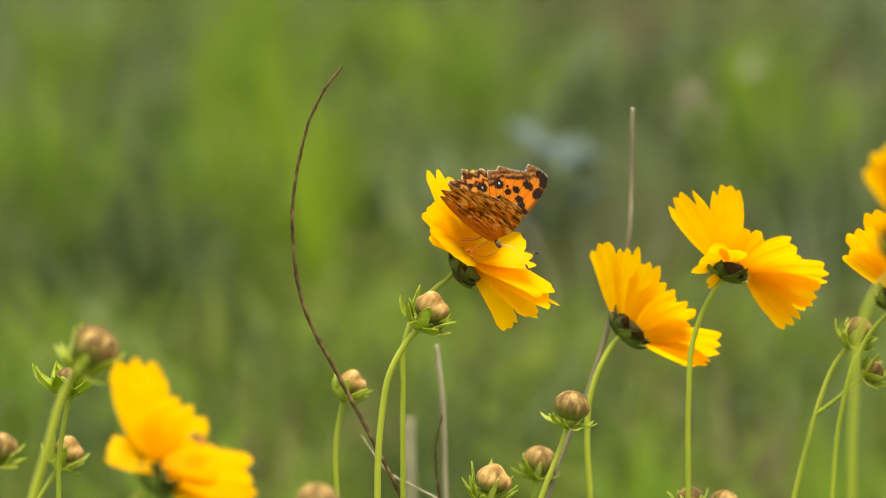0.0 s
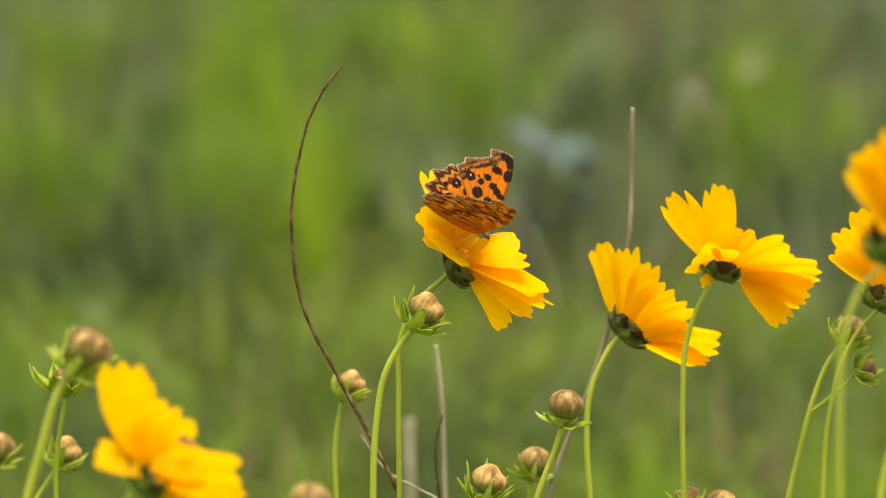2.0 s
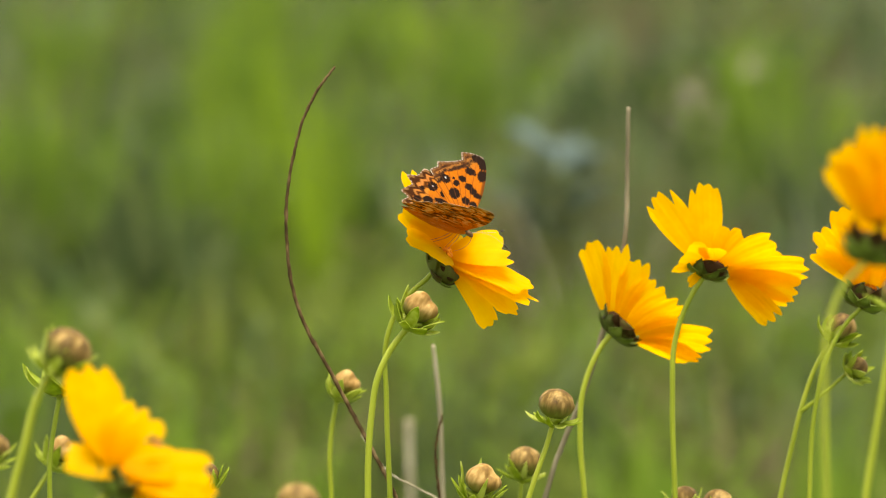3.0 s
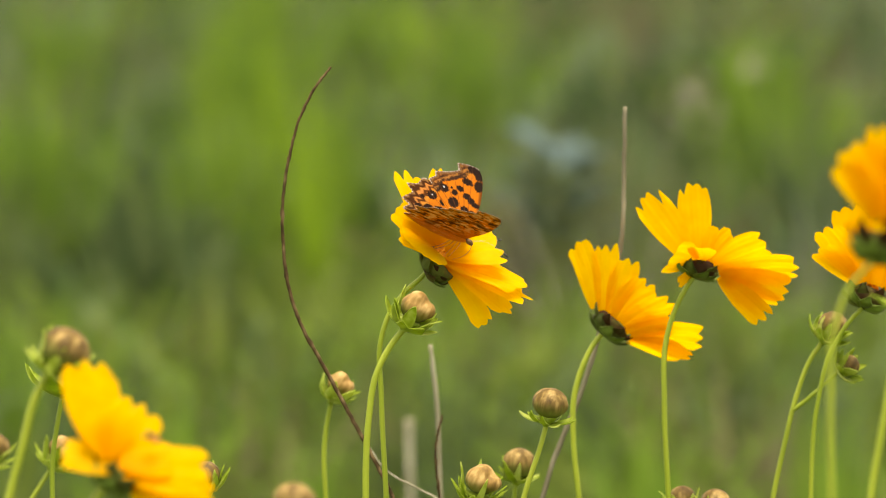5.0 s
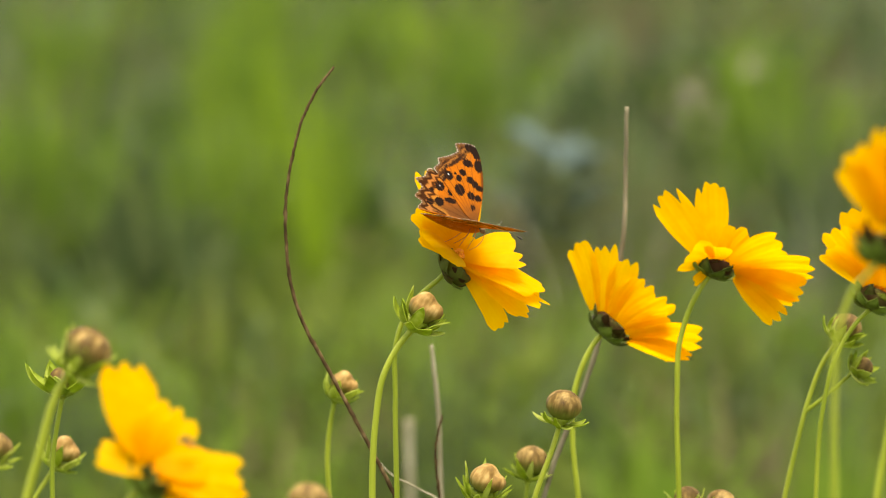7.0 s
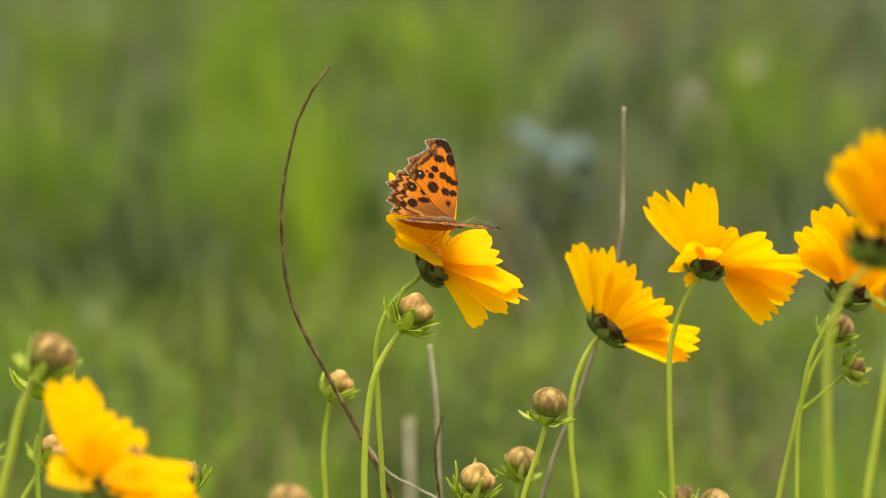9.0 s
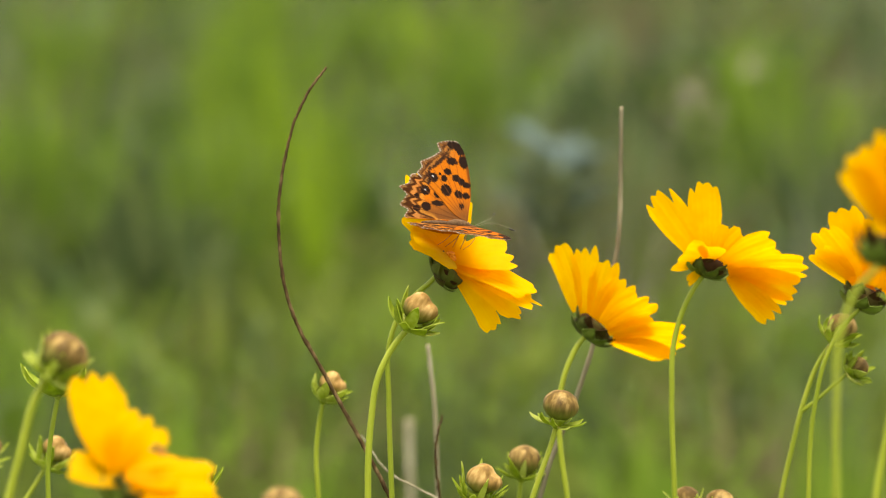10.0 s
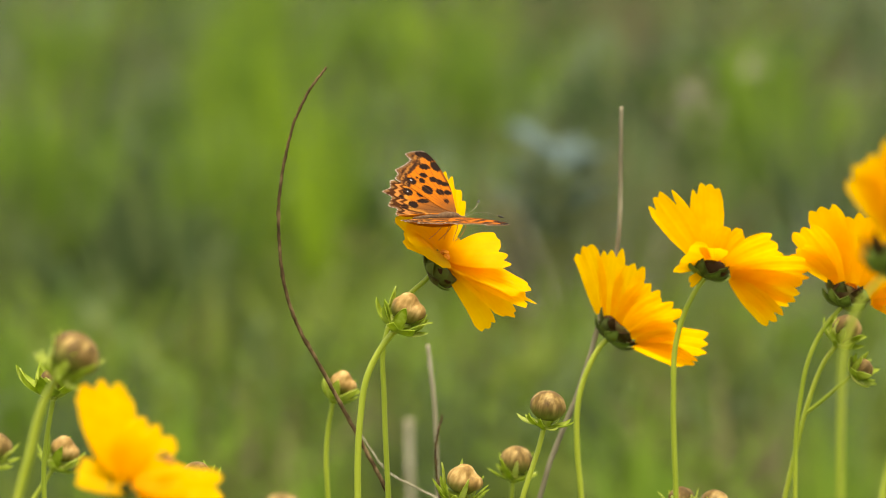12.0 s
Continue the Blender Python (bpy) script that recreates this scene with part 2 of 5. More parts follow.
def calyx_mesh(radius, height, material):
    """The green cup under a flower, with overlapping scale ribs."""
    prof = [(0.22, 0.0), (0.55, 0.05), (0.85, 0.22), (1.0, 0.5), (1.02, 0.8), (0.92, 1.0)]
    sides = 32
    verts, faces = [], []
    for r, h in prof:
        for k in range(sides):
            a = math.tau * k / sides
            rr = radius * r * (1 + 0.06 * abs(math.cos(4 * a)) - 0.03)
            verts.append((rr * math.cos(a), rr * math.sin(a), height * h))
    for i in range(len(prof) - 1):
        for k in range(sides):
            j = (k + 1) % sides
            faces.append((i * sides + k, i * sides + j, (i + 1) * sides + j, (i + 1) * sides + k))
    faces += [tuple(range(sides))[::-1], tuple((len(prof) - 1) * sides + k for k in range(sides))]
    return mesh_from("calyx", verts, faces, material)


def disc_mesh(radius, seed):
    """A dome of many small upright florets."""
    verts, faces = [], []
    count = 34
    for i in range(count):
        rr = radius * math.sqrt((i + 0.5) / count)
        a = i * 2.39996
        c = Vector((rr * math.cos(a), rr * math.sin(a), 0.0012 * (1 - (rr / radius) ** 2)))
        h, w = 0.0016 + 0.0004 * math.sin(i * 7.1 + seed), 0.00042
        tilt = Vector((math.cos(a), math.sin(a), 0)) * (0.0009 * rr / radius)
        b = len(verts)
        for lev, (f, g) in enumerate(((0, 1.0), (0.7, 1.0), (0.9, 1.5), (1.0, 0.7))):
            for k in range(5):
                q = math.tau * k / 5
                verts.append(c + tilt * f + Vector((math.cos(q) * w * g, math.sin(q) * w * g, h * f)))
        for lev in range(3):
            for k in range(5):
                j = (k + 1) % 5
                faces.append((b + lev * 5 + k, b + lev * 5 + j, b + lev * 5 + 5 + j, b + lev * 5 + 5 + k))
        faces.append(tuple(b + 15 + k for k in range(5)))
    return mesh_from("disc", verts, faces, DISC)


def bud_mesh(radius, flat, lobe, seed):
    """A closed head of folded scales: a slightly flattened ball with seams between eight scales; with a lobe, a second fold swells out that way."""
    rnd = random.Random(seed)
    rings, sides = 20, 48
    ph = rnd.uniform(0, 6)
    verts, faces, foot = [], [], []
    for i in range(rings + 1):
        t = math.pi * i / rings
        for k in range(sides):
            a = math.tau * k / sides
            d = Vector((math.sin(t) * math.cos(a), math.sin(t) * math.sin(a), -math.cos(t)))
            x = (a * 8 / math.tau + 0.35 * t + ph) % 1.0
            seam = 1 - min(1, min(x, 1 - x) / 0.13)
            r = 1 - 0.055 * seam * math.sin(t) ** 0.7 + 0.06 * (x - 0.5) * math.sin(t) + 0.03 * noise.noise((2.2 * d.x, 2.2 * d.y, 2 * t + seed))
            if lobe is not None:
                r *= 0.78
                for way, off, size in ((lobe[0], 0.60, 0.48), (lobe[1], 0.50, 0.50)):
                    c = way * off
                    q = d.dot(c) ** 2 - c.length_squared + size ** 2
                    if q > 0:
                        r = max(r, (d.dot(c) + math.sqrt(q)) * (1 - 0.03 * seam))
            r *= radius
            verts.append((r * d.x, r * d.y, radius + r * d.z * flat))
            foot.append(0.9 * min(1, max(0, (0.2 - d.z + 0.2 * seam) / 0.9)))
    for i in range(rings):
        for k in range(sides):
            j = (k + 1) % sides
            faces.append((i * sides + k, i * sides + j, (i + 1) * sides + j, (i + 1) * sides + k))
    me = mesh_from("bud", verts, faces, BUD if lobe is None else PALE_BUD)
    me.attributes.new("foot", "FLOAT", "POINT").data.foreach_set("value", foot)
    return me


# per plant: foot x, y, height of the joint, stem line above it
PLANTS = {}
PLANTS["a"] = (-0.013, 0.0, 0.3113, ((0.0, 0.1076), (0.0, 0.1407), (0.0008, 0.1588), (0.0044, 0.1678), (0.0105, 0.1747), (0.0142, 0.1776), (0.016, 0.1794)))
PLANTS["d"] = (0.0499, 0.085, 0.3107, ((-0.0006, 0.0959), (-0.0016, 0.1152), (-0.0005, 0.1304), (0.0036, 0.1417), (0.0074, 0.1477), (0.0092, 0.1496)))
PLANTS["e"] = (0.0809, 0.06, 0.2624, ((0.0, 0.1478), (0.0001, 0.1818), (0.0013, 0.1986), (0.0054, 0.2107), (0.0096, 0.2178), (0.0112, 0.2198)))
PLANTS["j"] = (0.1273, 0.06, 0.2218, ((0.0018, 0.1884), (0.005, 0.2186), (0.0108, 0.2382), (0.0177, 0.2481), (0.0212, 0.2513)))
PLANTS["k"] = (0.1043, -0.4, 0.337, ((0.0002, 0.14), (0.0008, 0.165), (0.0024, 0.184), (0.0068, 0.1947), (0.0128, 0.2008)))
PLANTS["n"] = (-0.0864, -0.34, 0.2926, ((0.0020, 0.1715), (0.0054, 0.1756), (0.0078, 0.1786)))
PLANTS["b"] = (-0.0208, -0.02, 0.1207, ((0.0001, 0.3011), (0.0003, 0.3123), (0.0014, 0.3266), (0.0041, 0.341), (0.0089, 0.35), (0.013, 0.3551)))
PLANTS["c"] = (-0.0351, 0.1, 0.0083, ((-0.0003, 0.3961), (-0.0008, 0.4117), (0.0001, 0.4209), (0.0017, 0.4293)))
PLANTS["f"] = (0.0294, -0.005, 0.3067, ((0.0018, 0.113), (0.0049, 0.1215), (0.0077, 0.1287), (0.01, 0.136)))
PLANTS["g"] = (0.0291, 0.1, 0.1845, ((0.0004, 0.2145), (0.0012, 0.2203), (0.0018, 0.226)))
PLANTS["h"] = (0.013, -0.02, 0.1366, ((0.0, 0.2793), (0.0002, 0.2841)))
PLANTS["i"] = (0.0907, 0.05, 0.0727, ((0.0, 0.3244), (0.0005, 0.331)))
PLANTS["i2"] = (0.0812, 0.07, 0.0728, ((0.0, 0.3236), (0.0005, 0.3302)))
PLANTS["l"] = (0.1139, 0.075, 0.1795, ((0.0022, 0.2286), (0.0058, 0.2439), (0.0104, 0.2609), (0.0159, 0.2741), (0.0196, 0.2791)))
PLANTS["o"] = (-0.1164, -0.26, 0.2582, ((0.0026, 0.1984), (0.0069, 0.213), (0.0112, 0.2272), (0.015, 0.2341)))
PLANTS["o2"] = (-0.1197, -0.05, 0.1432, ((0.0002, 0.2804), (0.0004, 0.2949), (0.0019, 0.3056), (0.0037, 0.3147)))
PLANTS["p"] = (-0.1397, 0.13, 0.0666, ((0.0023, 0.3334), (0.0062, 0.3395), (0.0089, 0.3438)))
PLANTS["q"] = (-0.1564, 0.15, 0.1189, ((0.0007, 0.2767), (0.002, 0.2845), (0.0031, 0.2892)))
PLANTS["r"] = (-0.036, -0.33, 0.2339, ((0.0, 0.221), (0.0005, 0.2247)))
PLANTS["s"] = (-0.0713, -0.03, 0.1600, ((0.0, 0.2593), (-0.0003, 0.265)))
PLANTS["x"] = (0.1238, -0.24, 0.2841, ((0.0028, 0.1696), (0.0073, 0.1923), (0.0131, 0.221)))

# per flower: its centre on the stem and the way it faces; then its ray petals (root and tip in mm from the centre, width in mm, teeth)
HEADS = {}
RAYS = {}


def ray(key, root, tip, width, teeth):
    RAYS.setdefault(key, []).append((root, tip, width, teeth))


HEADS["a"] = ((0.0206, 0.0000, 0.1848), (0.30, -0.60, 0.74))
ray("a", (-1.1, 1.0, 1.2), (-10.1, 12.0, 26.5), 10.1, (0.84, 1, 0.872, 1, 0.872, 0.9, 0.86))
ray("a", (0.0, 2.0, 2.0), (1.6, 13.0, 26.5), 8.2, (0.85, 0.98, 0.944, 1, 0.888, 0.95, 0.62))
ray("a", (0.4, 2.0, 1.9), (6.2, 15.0, 20.1), 7.5, (0.92, 1, 0.976, 1, 0.84, 0.86, 0.6))
ray("a", (-1.0, 1.0, 1.4), (-13.1, 0.0, 15.4), 11.5, (0.92, 1, 0.96, 1, 0.968, 0.98, 0.9))
ray("a", (-0.5, 0.0, 0.7), (-12.2, -6.0, 9.2), 12.4, (0.9, 1, 0.944, 1, 0.952, 0.96, 0.86))
ray("a", (-0.3, -1.0, 1.2), (-7.4, -14.0, 4.1), 18.2, (0.86, 0.94, 0.944, 1, 0.976, 1, 0.86))
ray("a", (1.1, 1.0, 0.6), (7.3, 10.0, 3.9), 7.8, (0.8, 0.95, 0.92, 1, 0.904, 0.95, 0.8))
ray("a", (1.4, 0.0, 0.7), (20.6, -2.0, 2.0), 17.0, (0.74, 0.8, 0.872, 0.88, 0.84, 1, 0.92, 1.06, 0.9))
ray("a", (1.0, -2.0, -1.6), (27.2, -6.0, -11.1), 10.6, (0.76, 0.93, 0.952, 1, 0.904, 0.88, 0.78))
ray("a", (1.0, -1.0, -2.1), (28.7, -6.0, -15.6), 9.0, (0.8, 0.85, 0.872, 1, 0.864, 0.92, 0.92, 0.93, 0.78))
ray("a", (1.4, 0.0, -2.6), (21.8, -4.0, -19.5), 8.7, (0.88, 0.96, 0.952, 1, 0.936, 0.9, 0.74))
ray("a", (0.7, 1.0, -3.0), (13.7, -2.0, -22.8), 9.1, (0.84, 0.98, 0.944, 1, 0.968, 0.98, 0.82))
ray("a", (1.1, -1.0, -1.0), (13.2, -3.0, -3.9), 11.8, (0.8, 0.9, 0.904, 1, 0.936, 0.95, 0.8))
HEADS["d"] = ((0.0131, 0.0000, 0.1549), (0.43, 0.51, 0.75))
ray("d", (-5.6, 0.0, 3.5), (-10.6, 3.0, 25.8), 15.1, (0.86, 0.92, 0.885, 1, 0.966, 0.99, 0.86))
ray("d", (-3.4, -2.0, 2.5), (-0.9, -4.0, 25.3), 9.9, (0.8, 0.95, 0.885, 0.98, 0.874, 1.03, 0.8))
ray("d", (-0.8, -3.0, 1.5), (6.0, -8.0, 20.0), 9.4, (0.7, 0.95, 0.954, 1.03, 0.92, 1.03, 0.8))
ray("d", (0.6, -4.0, 0.5), (11.5, -8.0, 13.5), 10.9, (0.8, 0.95, 0.931, 1, 0.839, 0.98, 0.8))
ray("d", (2.5, -5.0, -1.3), (18.1, -10.0, 7.3), 14.3, (0.84, 0.9, 0.839, 1.02, 0.908, 1.03, 0.9))
ray("d", (3.9, -5.0, -3.6), (19.6, -7.0, -0.6), 14.2, (0.86, 1, 0.908, 0.98, 0.885, 0.95, 0.8))
ray("d", (5.4, -4.0, -6.0), (29.7, -3.0, -7.3), 19.6, (0.66, 0.98, 0.908, 1, 0.885, 1, 0.9))
ray("d", (5.1, -1.0, -7.5), (25.0, 2.0, -15.2), 16.2, (0.82, 0.98, 0.908, 1, 0.885, 0.88, 0.68))
HEADS["e"] = ((0.0153, 0.0000, 0.2244), (0.12, 0.67, 0.73))
ray("e", (-4.7, -3.0, 1.6), (-18.6, -2.0, 22.9), 15.1, (0.82, 0.96, 0.855, 1.02, 0.986, 1.04, 0.768, 0.98, 0.72))
ray("e", (-2.5, -2.0, 1.4), (-2.9, 2.0, 26.1), 11.0, (0.72, 0.94, 0.855, 1.02, 0.971, 1, 0.927, 0.94, 0.72))
ray("e", (-3.3, -4.0, 0.9), (-11.5, -7.0, 2.9), 19.2, (0.86, 0.96, 0.884, 1, 0.927, 1, 0.9))
ray("e", (-3.6, -1.0, -2.4), (-9.3, -3.0, -6.1), 5.4, (0.9, 1, 0.884, 0.98, 0.9))
ray("e", (-0.7, -5.0, 1.3), (3.0, -8.0, 13.0), 4.8, (0.78, 0.97, 1, 0.98, 0.8))
ray("e", (1.5, -3.0, 0.7), (9.5, 2.0, 8.1), 15.7, (0.84, 0.99, 1, 1, 0.8))
ray("e", (-1.1, -5.0, 1.7), (-1.3, -12.0, 6.5), 9.3, (0.84, 0.99, 0.942, 1, 0.8))
ray("e", (2.6, -4.0, -0.0), (20.5, -2.0, 6.0), 16.6, (0.72, 0.92, 0.855, 0.98, 0.942, 1.03, 0.9))
ray("e", (4.1, -3.0, -2.4), (29.6, -6.0, -1.9), 14.6, (0.8, 0.98, 0.956, 1.03, 0.899, 1, 0.88))
ray("e", (4.8, -2.0, -3.6), (26.9, -2.0, -10.1), 14.8, (0.9, 0.99, 0.899, 1, 0.927, 0.98, 0.86))
ray("e", (4.5, 0.0, -4.6), (23.1, 5.0, -15.6), 11.3, (0.9, 0.98, 0.899, 1, 0.855, 0.96, 0.8))
ray("e", (4.9, 0.0, -5.3), (19.1, 2.0, -20.1), 11.3, (0.86, 0.98, 0.826, 1, 0.899, 0.97, 0.78))
HEADS["j"] = ((0.0244, 0.0000, 0.2575), (0.25, 0.60, 0.76))
ray("j", (-4.5, -2.0, 2.0), (-16.8, -4.0, 14.5), 13.2, (0.86, 0.96, 0.908, 1, 0.908, 0.98, 0.86))
ray("j", (-3.6, -4.0, 2.5), (-14.7, -5.0, 21.5), 15.0, (0.84, 0.98, 0.931, 1, 0.92, 0.98, 0.86))
ray("j", (-2.4, -4.0, 2.7), (-7.8, -3.0, 27.7), 13.7, (0.86, 0.98, 0.943, 1, 0.931, 0.99, 0.86))
ray("j", (-0.2, -3.0, 2.2), (-4.0, 0.0, 27.2), 8.6, (0.82, 0.94, 0.885, 1.03, 0.908, 0.95, 0.82))
ray("j", (1.8, -5.0, 1.8), (4.5, -5.0, 24.4), 12.5, (0.86, 0.96, 0.92, 1.03, 0.954, 0.98, 0.86))
ray("j", (3.2, -4.0, 0.7), (12.1, -4.0, 21.1), 11.2, (0.86, 0.98, 0.908, 1.02, 0.966, 1, 0.9))
ray("j", (4.2, -5.0, -0.1), (17.6, -8.0, 15.9), 12.3, (0.86, 0.98, 1, 1, 0.885, 0.84, 0.7))
ray("j", (5.4, -5.0, -2.1), (23.3, -6.0, 2.8), 13.8, (0.78, 0.92, 0.885, 1, 0.954, 1.03, 0.86))
ray("j", (6.4, -4.0, -3.5), (28.5, -3.0, -3.1), 18.0, (0.8, 0.96, 0.885, 1, 0.943, 0.97, 0.86))
ray("j", (6.6, -3.0, -4.8), (29.8, 0.0, -11.2), 12.7, (0.84, 0.92, 0.885, 1.02, 0.885, 0.98, 0.86))
ray("j", (7.2, -2.0, -6.1), (27.1, 3.0, -16.0), 7.4, (0.88, 1, 0.908, 0.98, 0.9))
HEADS["k"] = ((0.0164, 0.0000, 0.2107), (-0.05, 0.62, 0.78))
ray("k", (-2.4, -2.0, 0.3), (-11.1, -4.0, 15.9), 8.8, (0.86, 0.98, 0.954, 1, 0.943, 0.96, 0.82))
ray("k", (-1.6, -3.0, 0.7), (-8.8, -6.0, 20.0), 9.4, (0.86, 0.97, 0.943, 1, 0.92, 0.97, 0.86))
ray("k", (-0.7, -2.0, 0.8), (-4.3, -4.0, 21.6), 8.9, (0.86, 1, 0.885, 1, 0.862, 0.97, 0.82))
ray("k", (0.1, -3.0, 1.2), (0.1, -4.0, 25.1), 10.6, (0.86, 1, 0.885, 1, 0.862, 0.97, 0.82))
ray("k", (1.0, -2.0, 1.0), (7.2, -2.0, 23.5), 10.9, (0.86, 1, 0.885, 1, 0.862, 0.97, 0.82))
ray("k", (1.6, -2.0, 0.7), (13.3, -3.0, 15.5), 13.5, (0.86, 1, 0.885, 1, 0.862, 0.97, 0.82))
ray("k", (1.9, -2.0, -0.2), (14.3, -3.0, 5.4), 14.7, (0.86, 1, 0.885, 1, 0.862, 0.97, 0.82))
HEADS["n"] = ((0.0106, 0.0000, 0.1867), (0.30, -0.81, 0.51))
ray("n", (-2.4, -1.1, 1.4), (-5.9, 6.3, 25.8), 15.8, (0.8, 0.97, 0.9, 1, 0.88, 0.95, 0.74))
ray("n", (-0.6, -2.1, 0.5), (9.4, 4.2, 12.8), 15.0, (0.8, 0.99, 0.88, 1.02, 0.88, 0.98, 0.84))
ray("n", (-1.4, -4.2, 0.6), (2.6, -1.1, 12.2), 10.4, (0.86, 1, 0.93, 1, 0.9, 0.98, 0.86))
ray("n", (2.2, -4.6, -2.6), (-12.8, -3.2, 3.0), 9.2, (0.8, 0.95, 0.92, 1, 0.95, 1, 0.9))
ray("n", (-1.4, -4.2, 0.6), (-5.0, -2.1, 12.8), 8.1, (0.86, 1, 0.93, 1, 0.9, 0.98, 0.86))
ray("n", (2.4, -4.2, -0.8), (16.2, -2.1, -1.0), 10.0, (0.86, 1, 0.93, 1, 0.9, 0.98, 0.86))
ray("n", (2.0, -3.2, -2.2), (25.0, 0.0, -6.2), 14.6, (0.86, 1, 0.91, 1.02, 0.87, 0.98, 0.8))
ray("n", (2.7, -2.1, -3.6), (25.6, 0.0, -13.2), 12.3, (0.86, 1, 0.93, 1, 0.9, 0.98, 0.86))
ray("n", (2.0, -1.1, -4.2), (19.4, 1.1, -18.8), 11.5, (0.86, 1, 0.93, 1, 0.9, 0.98, 0.86))

STEMS = {}


def plant(key, name, label, group, thick):
    """A thing with a rooted lower stem and a swaying upper stem, on which the head is set. Returns the upper stem and the head's place on it."""
    x, y, zp, path = PLANTS[key]
    thing = tagged(new(name), label, "flower", group)
    thing.location = (x, y, 0)
    low = smooth_path([(0.004, 0.003, -0.01), (0.002, 0.002, zp * 0.4), (0, 0, zp), (0, 0, zp + 0.004)], 6)
    part("lower_stem", mesh_from("lower_stem", *tube(low, lambda t: thick * (1.35 - 0.2 * t)), STEM), thing)
    pts = [(0, 0, 0), (path[0][0] * 0.35, 0, path[0][1] * 0.5)] + [(a, 0, b) for a, b in path]
    line = smooth_path(pts, 8)
    stem = part("stem", mesh_from("stem", *tube(line, lambda t: thick * (1.05 - 0.12 * t)), STEM), thing)
    stem.location = (0, 0, zp)
    STEMS[key] = stem
    return stem, Vector(pts[-1])


CALYX_WAY = {"a": (0.86, -0.10, 0.50), "d": (0.72, 0.10, 0.69), "e": (0.42, 0.15, 0.90), "j": (0.45, 0.25, 0.85), "k": (0.30, 0.30, 0.90), "n": (0.70, 0.15, 0.70)}


def coreopsis(key, label, thick, seed=1):
    stem, head = plant(key, "coreopsis_flower", label, "coreopsis flowers", thick)
    centre, face = HEADS[key]
    centre = Vector(centre)
    axis = Vector(face).normalized()
    rnd = random.Random(seed)
    base = frame_of(CALYX_WAY[key], seed)
    part("calyx", calyx_mesh(0.0062, 0.0066, CALYX), stem, "dark green cup of bracts", Matrix.Translation(head) @ base)
    part("disc", disc_mesh(0.0013, seed), stem, "orange disc florets", Matrix.Translation(centre - axis * 0.0006) @ frame_of(axis))
    for i in range(8):
        me = leaf_mesh("bract", rnd.uniform(0.0078, 0.0096), rnd.uniform(0.0066, 0.0080), rnd.uniform(-100, -65), CALYX if key == "a" and i % 4 else BRACT, seed * 31 + i, rnd.uniform(80, 92))
        part("bract", me, stem, "", Matrix.Translation(head) @ base @ Matrix.Rotation(math.tau * (i + rnd.uniform(0.1, 0.5)) / 8, 4, "Z") @ Matrix.Translation((0.0012, 0, 0.0001)))
    low = {"a": 0.58, "d": 0.82, "e": 0.68, "j": 0.85}.get(key, 1.0)
    for i in range(8):
        me = leaf_mesh("inner_bract", low * rnd.uniform(0.0092, 0.0112), rnd.uniform(0.0056, 0.0068), rnd.uniform(-75, -45), CALYX, seed * 37 + i, rnd.uniform(66, 76))
        part("inner_bract", me, stem, "", Matrix.Translation(head) @ base @ Matrix.Rotation(math.tau * (i + 0.8) / 8, 4, "Z") @ Matrix.Translation((0.0022, 0, 0.0018)))
    for i, (root, tip, width, teeth) in enumerate(RAYS[key]):
        me = petal_mesh(Vector(root) * 0.001, Vector(tip) * 0.001, face, width * 0.001, teeth, seed * 100 + i)
        part("petal", me, stem, "", Matrix.Translation(centre))


def bud_plant(key, label, axis, radius, sepals, length, spread, curl, dip, thick, flat=0.92, split=0.0, seed=1, wide=0.0042):
    stem, head = plant(key, "coreopsis_bud", label, "coreopsis buds", thick)
    m = Matrix.Translation(head) @ frame_of(axis, seed * 0.7)
    set_bud(stem, m, radius, sepals, length, spread, curl, dip, flat, split, seed, wide)
    return stem


def set_bud(stem, m, radius, sepals, length, spread, curl, dip, flat, split, seed, wide):
    rnd = random.Random(seed + 50)
    cup = split > 0
    back = m.to_3x3().inverted()
    lobe = [back @ Vector(v).normalized() for v in ((0.80, -0.55, -0.10), (0.25, -0.40, 0.88))] if split > 0.05 else None
    part("bud", bud_mesh(radius, flat, lobe, seed), stem, "tan folded bud scales", m @ Matrix.Translation((0, 0, 0.0012)))
    part("receptacle", mesh_from("receptacle", *tube([Vector((0, 0, z)) for z in (-0.0008, 0.0006, 0.002, 0.0034)], lambda t: radius * (0.20 + 0.42 * t)), SEPAL), stem, "", m)
    for i in range(sepals):
        me = leaf_mesh("sepal", length * rnd.uniform(0.75, 1.05), 1.2 * wide * rnd.uniform(0.85, 1.15), curl * rnd.uniform(0.5, 1.4) - (30 if cup else 0), SEPAL, seed * 17 + i, min(100, spread * rnd.uniform(0.95, 1.2)), dip * rnd.uniform(0.4, 0.7))
        part("sepal", me, stem, "", m @ Matrix.Rotation(math.tau * (i + rnd.uniform(-0.15, 0.15)) / sepals, 4, "Z") @ Matrix.Translation((0.30 * radius, 0, 0.0002)))
    inner = 6 if cup else 0
    for i in range(inner):
        me = leaf_mesh("sepal", 1.45 * max(radius, 0.005) * rnd.uniform(0.8, 1.15), 0.78 * wide * rnd.uniform(0.85, 1.15), rnd.uniform(-20, 25), SEPAL, seed * 19 + i, rnd.uniform(16, 32))
        part("sepal", me, stem, "", m @ Matrix.Rotation(math.tau * (i + 0.4 + rnd.uniform(-0.2, 0.2)) / inner, 4, "Z") @ Matrix.Translation((0.74 * radius, 0, 0.0016)))


